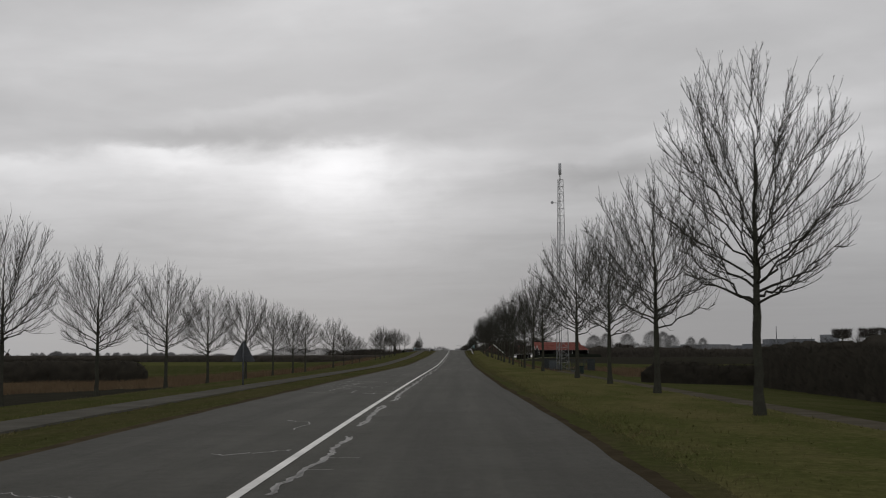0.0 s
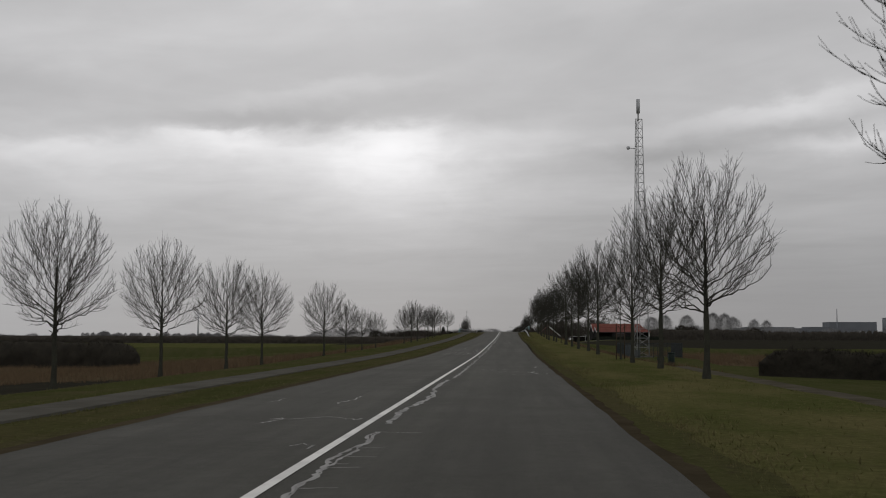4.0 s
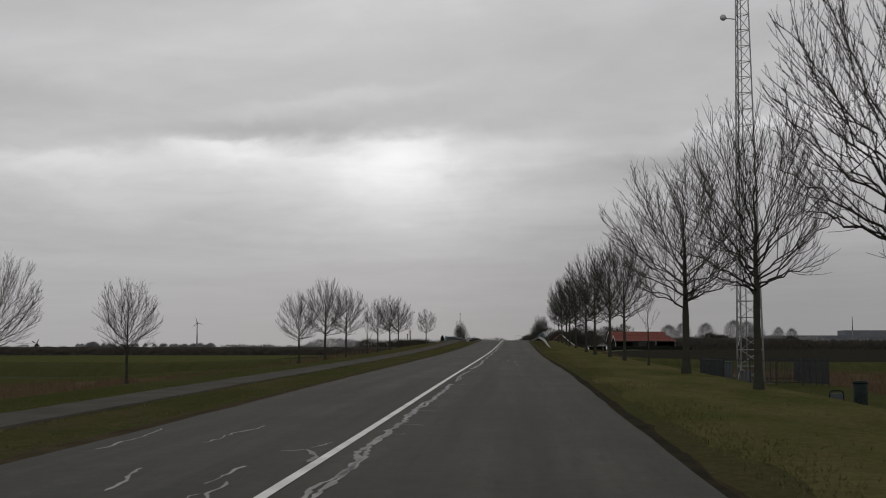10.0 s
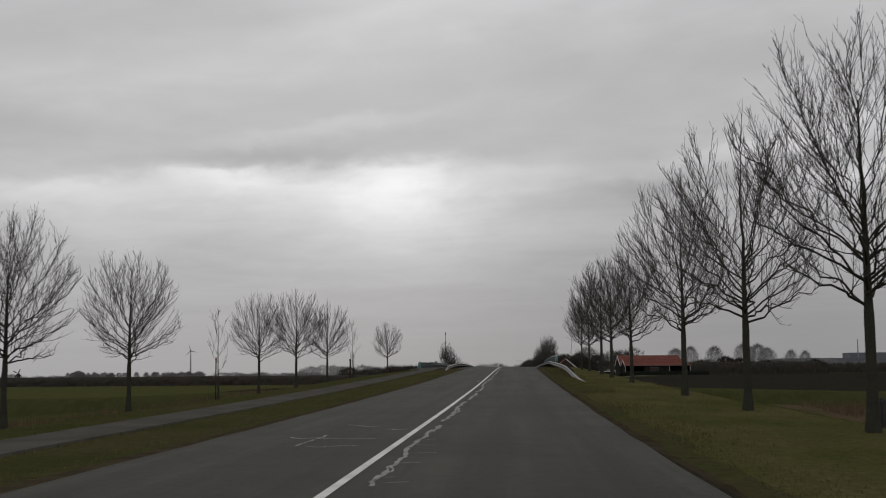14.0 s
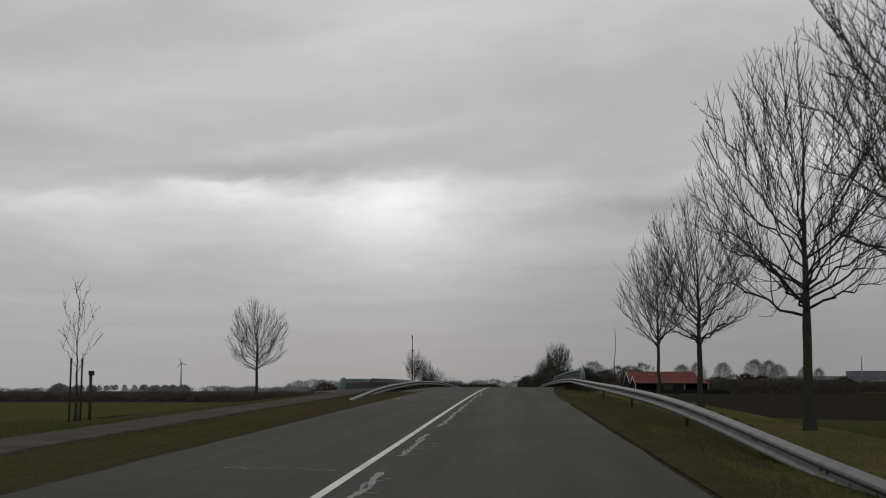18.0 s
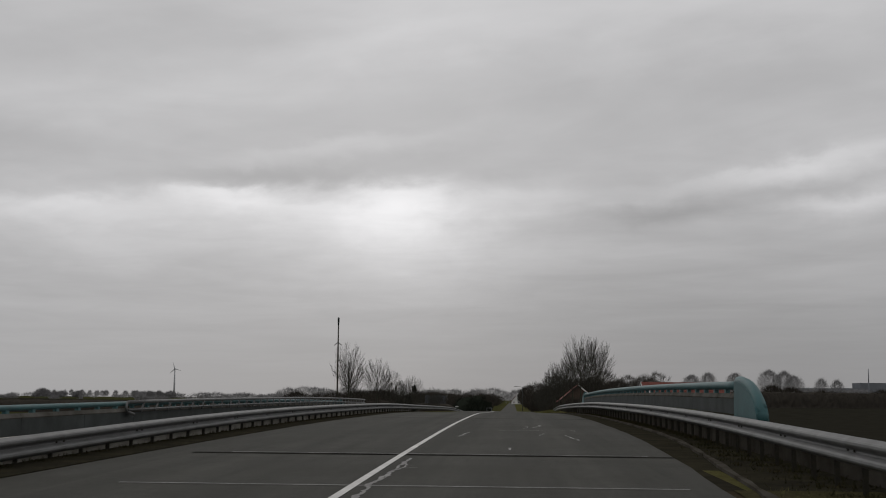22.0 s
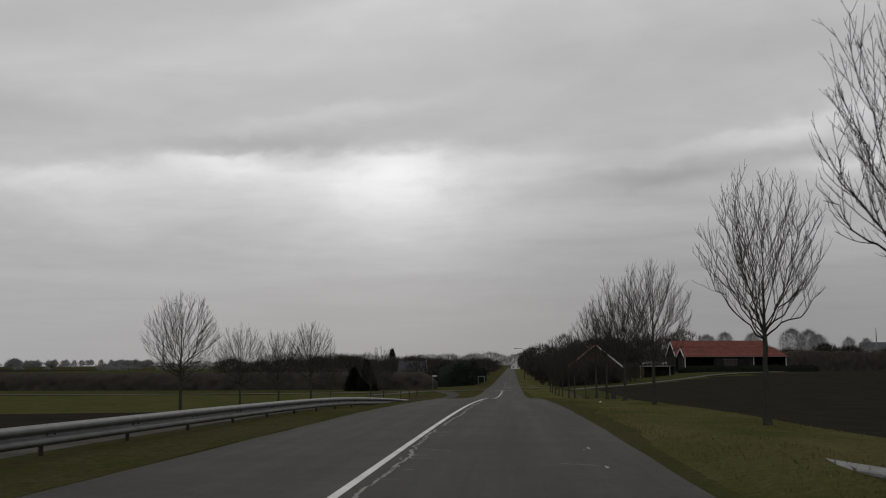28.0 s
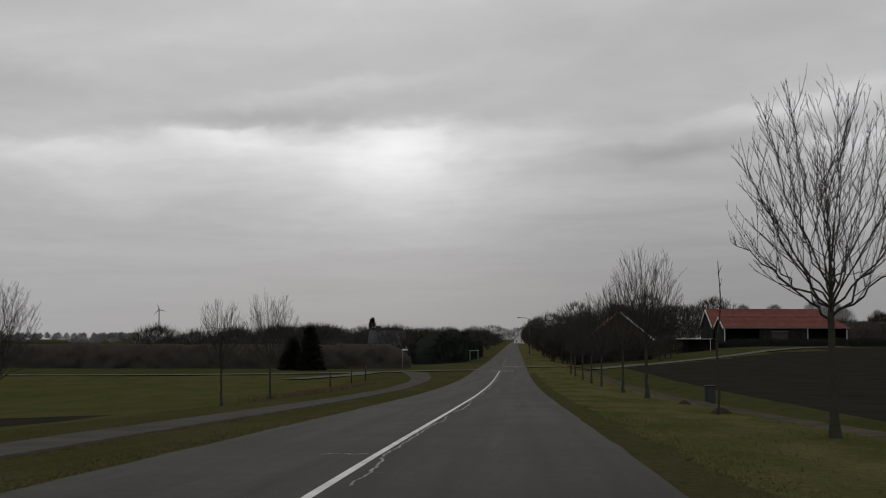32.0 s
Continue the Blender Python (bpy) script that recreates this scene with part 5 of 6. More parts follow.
def barn():
    A = Vector((54, 779))
    base = 1.75
    ob = thing("barn", "large black boarded barn with two red tiled roofs and white trim", "barn", (A.x, A.y, base), 8)
    L = 31.5
    # open-fronted aisle with its own roof, and the taller barn behind it
    for name, x0, x1, y0, y1, eave, ridge, hip, open_front in (("aisle", 0, L, 0, 8, 4.7, 7.3, 2.6, True), ("main", -.4, L - 1, 8.2, 19, 5.0, 9.4, 1.2, False)):
        m = (y0 + y1) / 2
        gable = part("gable_wall", prism("gable_wall", [(y0 + .1, -1.5), (y1, -1.5), (y1, eave), (m, ridge - .2), (y0 + .1, eave)], x0 + .02, x0 + .2, TAR_WOOD, "x"), ob)
        board_wall(gable, (x0, y0 + .1), (x0, y1), lambda s: eave + (ridge - .3 - eave) * (1 - abs(2 * s - 1)), 0, 12, -1.2, TAR_WOOD)
        part("rear_wall", box("rear_wall", (x0 + .2, y1 - .2, -1.5), (x1 - .1, y1, eave), TAR_WOOD), ob)
        part("end_wall", box("end_wall", (x1 - .2, y0 + .1, -1.5), (x1, y1, eave), TAR_WOOD), ob)
        q = [(x0 - .4, y0 - .5, eave - .25), (x1 + .5, y0 - .5, eave - .25), (x1 - hip, m, ridge), (x0 - .4, m, ridge)]
        r1 = slab("roof_slope", q, .12, ROOF_RED, ob)
        tile_courses(r1, *q, 16, ROOF_RED)
        slab("roof_slope", [(x0 - .4, y1 + .2, eave - .25), (x1 + .5, y1 + .2, eave - .25), (x1 - hip, m, ridge), (x0 - .4, m, ridge)], .12, ROOF_RED, ob)
        slab("roof_hip", [(x1 + .5, y0 - .5, eave - .25), (x1 + .5, y1 + .2, eave - .25), (x1 - hip, m, ridge)], .12, ROOF_RED, ob)
        for e0 in (y0 - .5, y1 + .2):
            slab("barge_board", [(x0 - .5, e0, eave - .2), (x0 - .38, e0, eave - .2), (x0 - .38, m, ridge + .1), (x0 - .5, m, ridge + .1)], .45, WHITE, ob, "white painted barge board")
        part("ridge_cap", tube("ridge_cap", [(x0 - .4, m, ridge + .05), (x1 - hip, m, ridge + .05)], .13, ROOF_RED, 6), ob)
        part("gutter", tube("gutter", [(x0 - .4, y0 - .6, eave - .3), (x1 + .5, y0 - .6, eave - .3)], .09, DARK_STEEL, 6), ob)
    front = part("front_wall", box("front_wall", (9, .1, -1.5), (L - 10, .25, 4.6), TAR_WOOD), ob)
    board_wall(front, (9, 0), (L - 10, 0), lambda s: 4.6, 0, 14, -1.2, TAR_WOOD)
    for x in (0, 9, 21.3, L - .1):
        part("corner_post", box("corner_post", (x - .09, -.2, -1.0), (x + .09, .04, 4.5), WHITE if x != 9 else TAR_WOOD, .02), ob, "white corner post" if x != 9 else "")
    dr = part("barn_door", box("barn_door", (12, -.12, -.6), (16.2, -.04, 3.6), ROOF_DARK, .02), ob, "dark double barn door")
    part("door_rail", box("door_rail", (11.8, -.16, 3.6), (16.4, -.06, 3.75), DARK_STEEL, .01), dr)
    # a pale trailer kept in the open bay
    tr = thing("farm_trailer", "small grey trailer parked in the open barn bay", "trailer", (79.5, 785.5, base - .1), 8)
    part("body", box("body", (-1.2, -.6, .7), (1.2, .6, 1.3), CABINET, .04), tr)
    for s in (-.6, .6):
        part("wheel", tube("wheel", [(s, -.68, .35), (s, -.55, .35)], .35, BLACK_PLASTIC, 12), tr)
    # low open shed between barn and house
    ob = thing("open_shed", "low dark shed with a thin white fascia board", "shed", (37.2, 746, land(37.2, 746) + .1), -20)
    for x in (0, 3, 6, 8.2):
        part("post", box("post", (x - .05, -.05, -.6), (x + .05, .05, 3.1), WHITE if x in (0, 8.2) else TAR_WOOD, .01), ob)
    part("roof", box("roof", (-.4, -.3, 3.1), (8.6, 5, 3.24), ROOF_DARK, .03), ob)
    part("fascia", box("fascia", (-.4, -.35, 3.12), (8.6, -.3, 3.23), WHITE, .01), ob, "white fascia board")
    part("back_wall", box("back_wall", (-.3, 4.6, -.5), (8.4, 4.8, 3.1), TAR_WOOD, .01), ob)


def house(name, label, at, w, d, eave, ridge, wall_mat, roof_mat, roof_mat_left=None, rz=0, windows=((-.25, 1.0), (.2, 1.0)), barge=True):
    """A house with its gable towards -y."""
    ob = thing(name, label, "house", at, rz)
    h = w / 2
    part("wall", prism("wall", [(-h, -.8), (h, -.8), (h, eave), (0, ridge - .15), (-h, eave)], 0, d, wall_mat, "y"), ob)
    for s, m in ((-1, roof_mat_left or roof_mat), (1, roof_mat)):
        slope = (ridge - eave) / h
        q = [(s * (h + .5), -.4, eave - .5 * slope), (s * (h + .5), d + .4, eave - .5 * slope), (0, d + .4, ridge), (0, -.4, ridge)]
        r = slab("roof_slope", q, .14, m, ob)
        tile_courses(r, *q, 16, m)
        if barge:
            slab("barge_board", [(s * (h + .5), -.5, eave - .5 * slope + .03), (s * (h + .5), -.38, eave - .5 * slope + .03), (0, -.38, ridge + .03), (0, -.5, ridge + .03)],
                 .38, WHITE if s > 0 else roof_mat, ob, "white barge board" if s > 0 else "")
    for fx, z in windows:
        wd = part("window", box("window", (fx * w - .55, -.06, z), (fx * w + .55, .02, z + 1.3), DARK_STEEL, .02), ob)
        part("pane", box("pane", (fx * w - .46, -.085, z + .09), (fx * w + .46, -.06, z + 1.21), GLASS), wd)
    ch = part("chimney", box("chimney", (-.4, d * .7, ridge - .8), (.4, d * .7 + .8, ridge + .9), wall_mat, .03), ob)
    return ob


barn()
house("farmhouse", "old brick farmhouse with a dark and red tiled roof", (23.8, 726, -.2), 13.2, 16, 3.9, 9.4, BRICK, ROOF_DARK, ROOF_RED)
house("grey_roofed_house", "house with a blue-grey roof among the trees", (-19.6, 702, -.5), 5.6, 6.0, 2.7, 5.6, BRICK, SLATE, None, 90, ((-.2, .8), (.2, .8)))
house("distant_house", "small pale house at the end of the road", (5, 1500, -.5), 9, 10, 3.2, 8.0, WHITE, ROOF_RED)


def far_block(name, label, x, y, w, d, h, mat, floors=0, bays=0):
    g = land(x, y)
    ob = thing(name, label, "building", (x, y, g), 0, "distant buildings at the horizon")
    part("wall", box("wall", (-w / 2, 0, -2), (w / 2, d, h), mat, .3), ob)
    part("roof", box("roof", (-w / 2 - .4, -.4, h), (w / 2 + .4, d + .4, h + .7), HAZED_FACADE, .1), ob)
    for f in range(floors):
        for b in range(bays):
            xx = -w / 2 + w * (b + .5) / bays
            z = 2 + (h - 3) * f / floors
            part("window", box("window", (xx - w / bays * .32, -.25, z), (xx + w / bays * .32, -.02, z + (h - 3) / floors * .5), HAZED_FACADE), ob)


far_block("power_station_hall", "low grey hall of a distant power station", 925, 3790, 70, 60, 40, HAZED_FACADE, 2, 6)
far_block("power_station_hall", "tall grey main hall of a distant power station", 1030, 3800, 140, 80, 55, HAZED_FACADE, 2, 8)
far_block("boiler_house", "pale square tower of a distant power station", 1150, 3790, 44, 50, 68, FACADE, 3, 3)
far_block("factory_hall", "long flat grey industrial hall far off", 410, 1660, 85, 40, 15, HAZED_FACADE, 1, 7)
far_block("factory_hall", "pale low industrial hall far off", 330, 1620, 60, 30, 16, FACADE, 1, 5)
far_block("factory_hall", "pale flat-roofed shed far off", 296, 1580, 36, 24, 14, FACADE, 1, 4)


def wind_turbine(x, y, hub, blade, turn, label):
    g = land(x, y)
    ob = thing("wind_turbine", label, "wind turbine", (x, y, g), 12)
    part("tower", tube("tower", [(0, 0, -1), (0, 0, hub * .5), (0, 0, hub)], [2.6, 2.0, 1.3], MILL, 10), ob)
    n = part("nacelle", box("nacelle", (-1.8, -3.5, hub - 1.2), (1.8, 5, hub + 2.2), MILL, .6), ob)
    for k in range(3):
        w = radians(turn + 120 * k)
        tip = Vector((math.sin(w), 0, math.cos(w)))
        pts = [Vector((0, -4.2, hub + .5)) + tip * blade * f for f in (0, .15, .6, 1)]
        part("blade", tube("blade", pts, [.9, 1.3, .8, .15], MILL, 6), ob)
    part("rotor_hub", tube("rotor_hub", [(0, -5.2, hub + .5), (0, -3.4, hub + .5)], [.6, 1.5], MILL, 8), ob)


wind_turbine(-804, 3224, 64 + 4.2, 16, -15, "pale three-bladed wind turbine far across the fields")


def far_mast(x, y, h):
    ob = thing("far_mast", "thin grey mast on the horizon", "mast", (x, y, land(x, y)))
    part("lower_pole", tube("lower_pole", [(0, 0, -2), (0, 0, h * .6)], [2.0, 1.6], HAZED_FACADE, 6), ob)
    part("upper_pole", tube("upper_pole", [(0, 0, h * .6), (0, 0, h)], [1.4, .9], HAZED_FACADE, 6), ob)


far_mast(978, 3780, 94)


def old_mill(x, y):
    g = land(x, y)
    ob = thing("windmill", "old dark windmill with four sails far off", "windmill", (x, y, g))
    part("tower", tube("tower", [(0, 0, -1), (0, 0, 8)], [3.2, 2.0], BRICK, 8), ob)
    part("cap", tube("cap", [(0, 0, 8), (0, 0, 9.1), (0, 0, 10.2)], [2.3, 2.0, .4], ROOF_DARK, 8), ob)
    for k in range(4):
        w = radians(28 + 90 * k)
        t = Vector((math.sin(w), 0, math.cos(w)))
        s = Vector((math.cos(w), 0, -math.sin(w)))
        c = Vector((0, -2.8, 9.2))
        vs = [c + t * .8 - s * .2, c + t * 6.2 - s * .2, c + t * 6.2 + s * .9, c + t * 1.5 + s * .9]
        vs += [v + Vector((0, .2, 0)) for v in vs]
        part("sail", mesh_of("sail", vs, [(0, 1, 2, 3), (7, 6, 5, 4), (0, 4, 5, 1), (1, 5, 6, 2), (2, 6, 7, 3), (3, 7, 4, 0)], TAR_WOOD), ob)


old_mill(-606, 1672)


# ---- hedges, woods, reeds, grass ----
def hedge(label, p0, p1, thick, high, mat, twigs=2500, ragged=.25, seed=1, name="hedge", twig=.7):
    """A dense clipped or ragged row: an uneven body under a coat of twigs."""
    r = random.Random(seed)
    a, b = Vector(p0), Vector(p1)
    L = (b - a).length
    d = (b - a) / L
    nrm = Vector((-d.y, d.x))
    ob = thing(name, label, "hedge", (a.x, a.y, land(a.x, a.y)))
    g0 = land(a.x, a.y)
    n = max(int(L / .8), 6)
    vs, fs = [], []
    tops = []
    ring = ((-.5, -.3), (-.5, .16), (-.52, .33), (-.5, .5), (-.46, .66), (-.38, .8), (-.2, .9), (.2, .9), (.38, .8), (.46, .66), (.5, .5), (.52, .33), (.5, .16), (.5, -.3))
    for i in range(n + 1):
        q = a + d * (L * i / n)
        z = land(q.x, q.y) - g0
        h = high * (1 - ragged * .5 + ragged * noise.noise(Vector((i * .24, seed * 3.1, 0))) + ragged * .3 * r.uniform(-1, 1))
        h *= (.4, .66, .82, .93)[min(i, n - i)] if min(i, n - i) < 4 else 1
        tops.append(h)
        for c, (o, hh) in enumerate(ring):
            k = .86 + .3 * noise.noise(Vector((i * .7, c * .8, seed))) + .12 * r.uniform(-1, 1)
            w = thick * o * k * ((.3, .6, .85)[min(i, n - i)] if min(i, n - i) < 3 else 1)
            vs.append((q.x - a.x + nrm.x * w, q.y - a.y + nrm.y * w, z + (hh * h * (.95 + .05 * k) if hh > 0 else hh)))
    m = len(ring)
    for i in range(n):
        for c in range(m - 1):
            k = i * m + c
            fs.append((k, k + 1, k + m + 1, k + m))
    fs += [tuple(range(m))[::-1], tuple(n * m + c for c in range(m))]
    part("body", mesh_of("body", vs, fs, mat, True), ob)

    def place():
        s = r.random()
        q = a + d * (L * s)
        h = tops[int(s * n)]
        z = land(q.x, q.y) - g0
        if r.random() < .4:
            w = r.uniform(-.45, .45)
            return Vector((q.x - a.x + nrm.x * w * thick, q.y - a.y + nrm.y * w * thick, z + h * .8)), Vector((0, 0, 1))
        w = r.choice((-.44, .44))
        return Vector((q.x - a.x + nrm.x * w * thick, q.y - a.y + nrm.y * w * thick, z + h * r.uniform(.05, .95))), Vector((nrm.x * w * 2, nrm.y * w * 2, 0))

    v, f = spikes(r, int(twigs * 2.6), place, twig * .85, twig * .032, .7, .7)
    tagged(part("twig_coat", mesh_of("twig_coat", v, f, mat), ob, "dense bare twigs"), kind="stuff")


def woodland(label, blobs, n, mat, seed, twig=1.3, name="woodland", width=.13, up=.7):
    """A far mass of trees: twigs over many uneven crowns."""
    r = random.Random(seed)
    weights = [b[3] * b[4] for b in blobs]
    trunks = Twigs()
    for x, y, g, rad, h in blobs:
        trunks.add([Vector((x, y, g - .5)), Vector((x, y, g + h * .6))], .12 + h * .012, .06, 4)

    def place():
        x, y, g, rad, h = r.choices(blobs, weights)[0]
        w, e = r.uniform(0, 6.28), r.uniform(-.75, 1)
        c = math.sqrt(max(1 - e * e, 0)) * r.uniform(.35, 1.05)
        o = Vector((math.cos(w) * c, math.sin(w) * c, e))
        return Vector((x + o.x * rad, y + o.y * rad, g + h * .56 + e * h * .42)), o

    v, f = spikes(r, int(n * 2.4), place, twig, twig * width * .4, up, .6)
    k = len(trunks.vs)
    me = mesh_of(name, trunks.vs + v, trunks.fs + [tuple(i + k for i in q) for q in f], mat)
    solid(name, me, label, "trees", "stuff")


def far_trees():
    r = random.Random(21)

    def row(n, x0, x1, y0, y1, rad, h, spread=.35):
        out = []
        for i in range(n):
            s = (i + r.random()) / n
            x, y = x0 + (x1 - x0) * s, y0 + (y1 - y0) * r.random()
            k = 1 + spread * r.uniform(-1, 1)
            out.append((x, y, land(x, y), rad * k * r.uniform(.85, 1.2), h * k))
        return out

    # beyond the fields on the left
    woodland("low dark line of far trees along the horizon", row(110, -1900, -330, 2300, 3100, 12, 6, .6), 9000, HAZED_TWIG, 1, 5.0, "far_tree_line", .2)
    woodland("row of even poplars far across the fields", row(17, -990, -740, 2840, 2860, 6, 13, .08), 3500, HAZED_TWIG, 2, 4.0, "far_poplars", .16)
    woodland("clump of rounded far trees", row(9, -452, -402, 1755, 1790, 6, 9, .3), 4200, HAZED_TWIG, 3, 2.8, "far_clump", .16)
    woodland("clump of far trees", row(8, -640, -570, 1900, 1950, 7, 9, .3), 3600, HAZED_TWIG, 4, 3.0, "far_clump", .16)
    woodland("low far bushes and trees", row(30, -330, -110, 1250, 1500, 4.5, 3.4, .5), 5200, HAZED_TWIG, 5, 2.2, "far_bushes", .16)
    woodland("far dark bushes at the field edge", row(16, -760, -420, 1500, 1600, 6, 3.6, .5), 3000, HAZED_TWIG, 16, 2.4, "far_bushes", .18)
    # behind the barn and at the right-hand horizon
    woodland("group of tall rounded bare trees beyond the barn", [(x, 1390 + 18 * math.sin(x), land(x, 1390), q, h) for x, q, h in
             ((158, 9, 24), (172, 8, 26), (196, 8.5, 26), (219, 10, 28), (231, 9, 27), (246, 9, 24), (262, 6, 21), (275, 6, 20))], 9500, HAZED_TWIG, 6, 3.0, "tall_far_trees", .08)
    woodland("dark far scrub along the horizon", row(60, 120, 760, 1350, 1560, 11, 11, .35), 9500, HAZED_TWIG, 7, 3.4, "far_tree_line", .2)
    woodland("bushes behind the barn", row(12, 85, 160, 830, 900, 5, 7, .3), 4200, HEDGE, 8, 1.8, "bushes", .16)
    # woods on both sides of the road ahead
    woodland("bare wood on the left behind the crossing", row(34, -62, -14, 735, 960, 5.5, 5.4, .3), 15000, HEDGE, 9, 2.0, "roadside_wood", .10)
    woodland("bare wood on the right beyond the farm", row(36, 11, 70, 800, 1050, 6, 11.5, .3), 12000, HEDGE, 10, 2.0, "roadside_wood", .10)
    woodland("far wood closing the view along the road", row(60, -260, 240, 1560, 1800, 12, 11, .35), 11000, HAZED_TWIG, 11, 3.5, "far_wood", .16)
    woodland("trees along the road far ahead", row(14, -11, -8, 720, 1300, 3.2, 5.4, .3) + row(14, 8, 11, 820, 1300, 3.2, 9, .3), 9000, HEDGE, 12, 1.6, "roadside_trees", .10)
    woodland("bare roadside bushes beyond the farm lane", row(24, 8.5, 12.5, 676, 800, 2.6, 5.6, .3), 9000, HEDGE, 19, 1.3, "roadside_bushes", .10)
    woodland("bare garden trees beside the farmhouse", row(7, 10, 44, 742, 775, 4.5, 9, .3), 5200, HEDGE, 13, 1.7, "garden_trees", .09)
    woodland("bare shrubs and small trees round the farmhouse", row(12, 12, 33, 694, 720, 2.6, 4.3, .35), 6000, HEDGE, 29, 1.3, "garden_trees", .07)
    woodland("bare shrubs in front of the grey-roofed house", row(4, -23, -16, 688, 696, 2.2, 5.0, .3), 900, HEDGE, 24, 1.4, "garden_trees", .06)
    woodland("pale bare garden trees beyond the hedge", row(9, -75, -24, 690, 730, 3.5, 4.9, .3), 4200, HEDGE, 14, 1.6, "garden_trees", .08)


far_trees()


def conifer(x, y, h, w, seed, label):
    r = random.Random(seed)
    ob = thing("conifer", label, "tree", (x, y, land(x, y)), 0, "dark conifers at the crossing")
    part("trunk", tube("trunk", [(0, 0, -.3), (0, 0, h * .8)], [.16, .04], BARK, 6), ob)

    def place():
        s = r.random() ** 1.4
        a = r.uniform(0, 6.28)
        q = (1 - s) ** .8 * w * (.72 + .28 * noise.noise(Vector((math.cos(a) * 2, math.sin(a) * 2, s * 5 + seed)))) * r.uniform(.5, 1.02)
        return Vector((math.cos(a) * q, math.sin(a) * q, .1 + s * h)), Vector((math.cos(a), math.sin(a), .1))

    v, f = spikes(r, 2600, place, .75, .14, .15, 1.0)
    tagged(part("crown", mesh_of("crown", v, f, GREEN_HEDGE), ob, "dark green needles"), kind="stuff")


conifer(-25.0, 628, 5.4, 2.4, 3, "broad dark green conifer beside the side road")
conifer(-27.7, 630, 4.0, 2.4, 8, "bushy dark green conifer beside the side road")
conifer(-38.5, 815, 9.8, 3.4, 5, "tall dark conifer rising above the trees")
hedge("tall dark evergreen hedge round a garden", (-13.9, 671), (-8.2, 692), 4.6, 6.2, GREEN_HEDGE, 5200, .3, 2, "garden_hedge", .7)
hedge("dark evergreen hedge beside the road ahead", (-8.4, 694), (-7.2, 760), 3, 4.6, GREEN_HEDGE, 4000, .35, 12, "garden_hedge", .7)
hedge("long dark windbreak hedge along the side road", (-12.8, 640), (-420, 655), 5, 3.9, HEDGE, 12000, .05, 3, "windbreak", .7)
hedge("dark bare hedge behind the side road", (-22.5, 655), (-50, 664), 5, 4.6, HEDGE, 5200, .12, 4, "windbreak", .9)
hedge("dark hedge in front of the grey-roofed house", (-15.4, 668), (-31, 660), 2.4, 3.7, HEDGE, 3800, .1, 41)
hedge("dark clipped hedge beside the ditch field", (29.4, 185), (60, 178), 3, 3.6, DARK_HEDGE, 4500, .12, 5)
hedge("tall dark hedge across the field", (40, 98), (46, 178), 4, 6.6, DARK_HEDGE, 5500, .15, 6)
hedge("tall dark hedge running off beside the farm track", (27, 62), (40, 98), 4, 6.9, DARK_HEDGE, 4500, .15, 15)
hedge("long dark scrub hedge along the horizon", (225, 1335), (900, 1320), 9, 11, HEDGE, 9000, .3, 31, "windbreak", 2.6)
hedge("dark windbreak across the low field", (-66, 272), (-420, 225), 6, 5.4, DARK_HEDGE, 12000, .1, 7, "windbreak", 1.1)
hedge("dark nursery hedge beyond the barn", (84, 792), (165, 850), 6, 7.2, HEDGE, 6500, .12, 9, "windbreak", 1.0)
hedge("low dark hedge in front of the barn", (50, 766), (92, 771), 1.6, 2.1, GREEN_HEDGE, 3500, .2, 10)
hedge("bushes around the farmhouse", (13, 700), (29, 716), 2.5, 2.4, HEDGE, 2600, .4, 11)


def umbrella_tree(x, y, h, w, seed):
    """A garden tree clipped into a flat umbrella on a bare stem."""
    r = random.Random(seed)
    ob = thing("clipped_tree", "garden tree clipped flat like an umbrella on a bare stem", "tree", (x, y, land(x, y)), 0, "clipped trees behind the hedge")
    part("trunk", tube("trunk", [(0, 0, -.3), (.05, 0, h * .5), (0, 0, h * .86)], [.14, .11, .08], BARK, 7), ob)

    def place():
        a, q = r.uniform(0, 6.28), math.sqrt(r.random())
        return Vector((math.cos(a) * q * w, math.sin(a) * q * w, h * (.84 + .13 * r.random()) - .25 * (1 - q))), Vector((math.cos(a), math.sin(a), .2))

    v, f = spikes(r, 1600, place, .45, .03, .5, .8)
    tagged(part("crown", mesh_of("crown", v, f, HEDGE), ob, "flat clipped twigs"), kind="stuff")


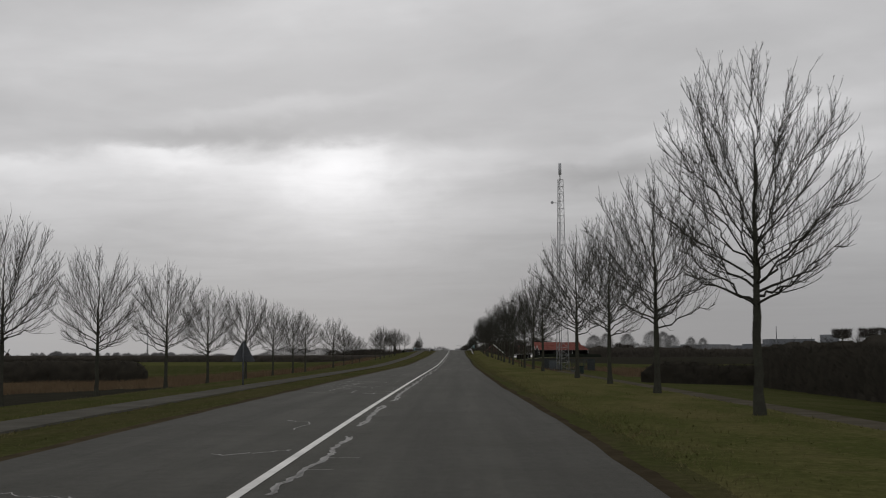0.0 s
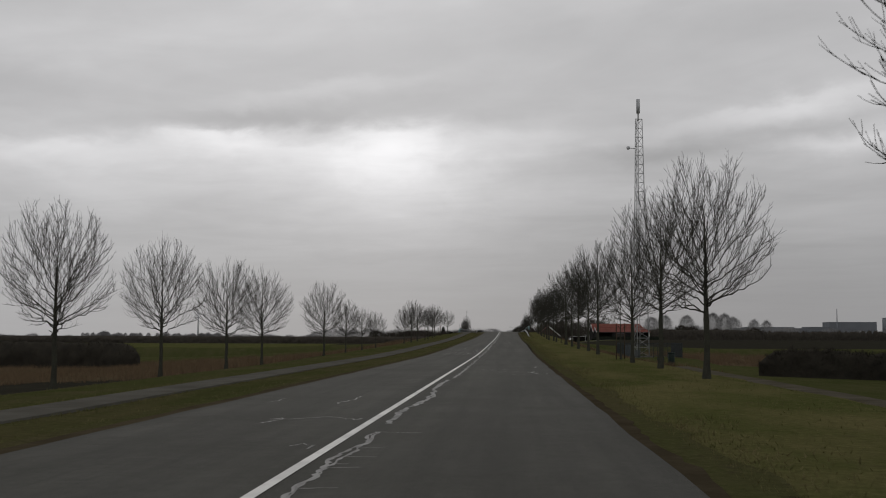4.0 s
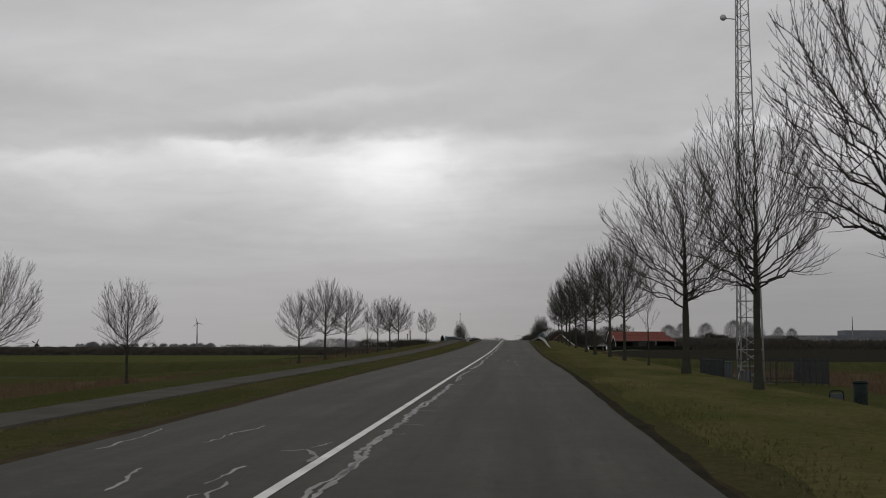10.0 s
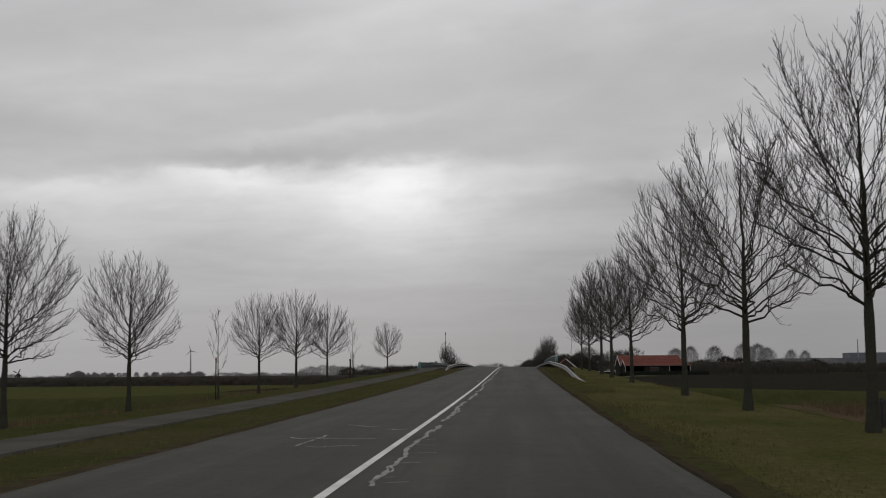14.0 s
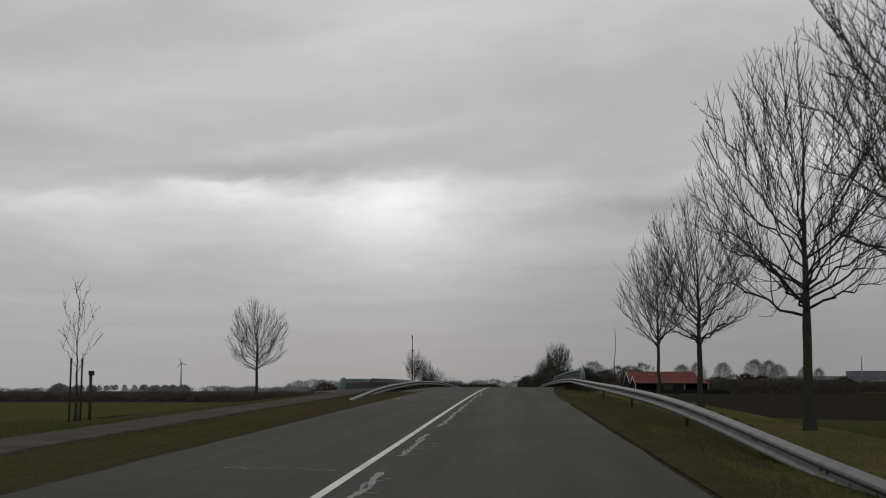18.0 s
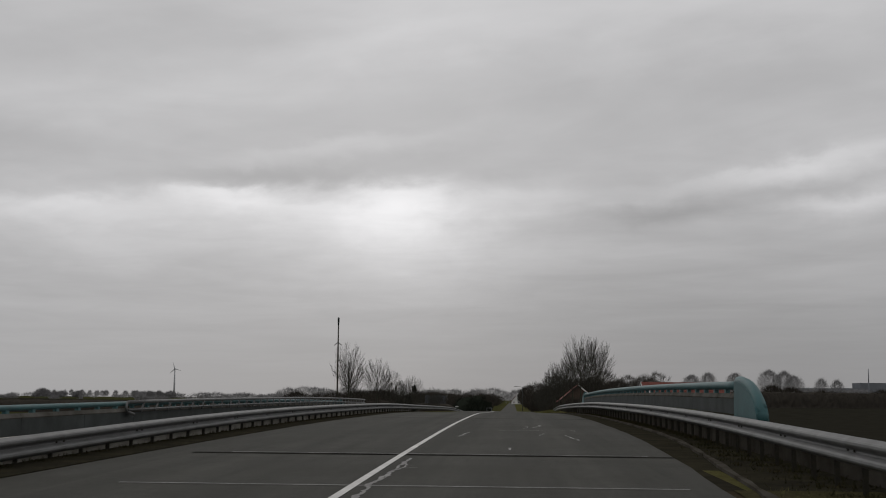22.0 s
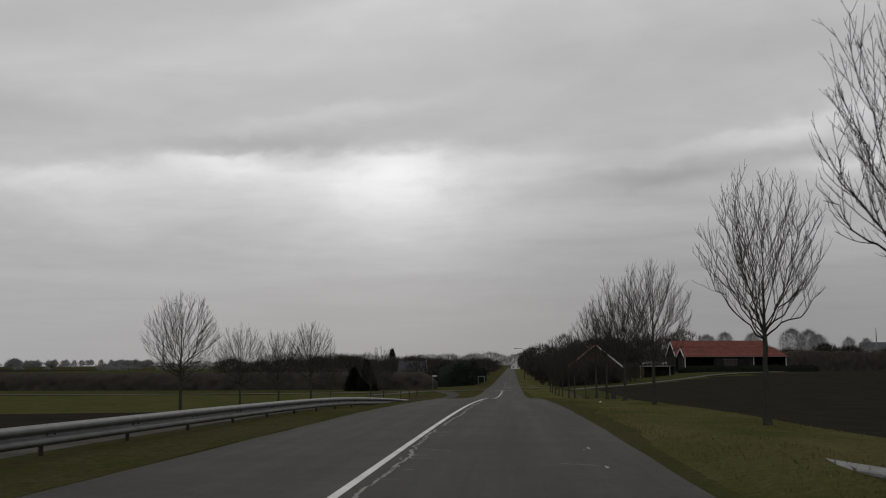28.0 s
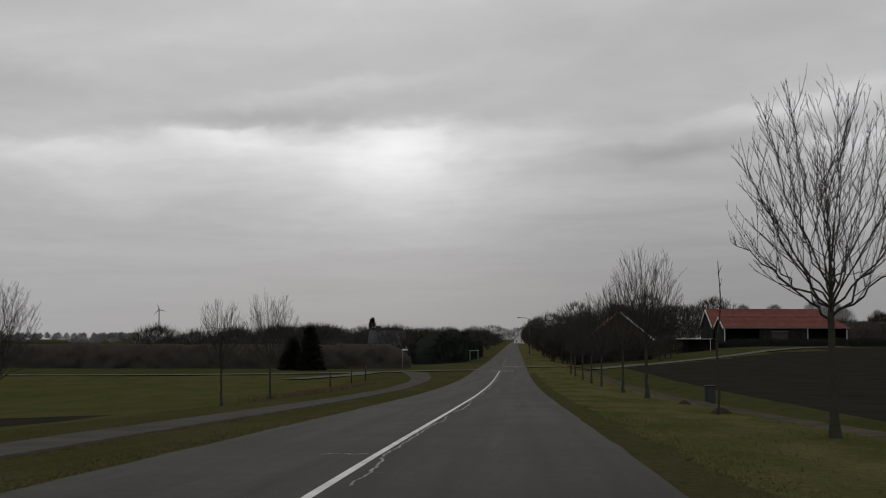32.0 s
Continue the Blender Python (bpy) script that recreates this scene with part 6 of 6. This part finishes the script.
for n_, (x_, y_) in enumerate(((51.0, 158), (53.9, 156.5), (57.0, 158))):
    umbrella_tree(x_, y_, 8.0 + .15 * n_, 1.15, 40 + n_)


def reed_bed(label, x0, x1, y0, y1, n, high, seed):
    """Dry reed in thick and thin patches."""
    r = random.Random(seed)

    def place():
        while True:
            x, y = r.uniform(x0, x1), r.uniform(y0, y1)
            if noise.noise(Vector((x * .25, y * .09, seed))) > -.12:
                return Vector((x, y, land(x, y) - .05)), Vector((0, 0, 0))

    v, f = spikes(r, n, place, high, .03, 1.6, 0)
    solid("dry_reed", mesh_of("dry_reed", v, f, REED), label, "reed", "stuff")


reed_bed("broad bed of dry brown reed in the low field", -88, -17, 158, 300, 40000, .8, 3)
reed_bed("dry brown reed in the wet field beside the ditch", 32, 120, 240, 332, 40000, .9, 5)
reed_bed("rough brown grass on the ditch bank beside the cycle path", -14.5, -9.5, 538, 572, 2600, .35, 9)
reed_bed("rough brown grass along the ditch", -19.6, -17.4, 20, 200, 5000, .5, 6)
reed_bed("dry grass on the bank", 12.5, 17, 120, 300, 5000, .45, 7)


def verge_grass():
    """Blades along the edges of the asphalt and tufts on the verges."""
    r = random.Random(6)
    ys = (-12, 500)

    def place():
        y = r.uniform(*ys)
        k = r.random()
        if k < .3:
            x = road_right(y) + .5 + abs(r.gauss(0, .5))
        elif k < .5:
            x = road_left(y) - .25 - abs(r.gauss(0, .35))
        elif k < .62:
            x = bike_near(y) + .02 + abs(r.gauss(0, .15))
        elif k < .74:
            x = bike_far(y) - .02 - abs(r.gauss(0, .25))
        elif k < .93:
            x = r.uniform(road_right(y) + .6, 10)
        else:
            x = r.uniform(-13, bike_far(y))
        if 322 < y < 391:
            y -= 90
            x = road_right(y) + .5 + abs(r.gauss(0, .8))
        return Vector((x, y, land(x, y) - .01)), Vector((0, 0, 0))

    v, f = spikes(r, 170000, place, .075, .009, .8, 0)
    solid("verge_grass", mesh_of("verge_grass", v, f, BLADE), "short winter grass on the verges", "grass", "stuff")


verge_grass()
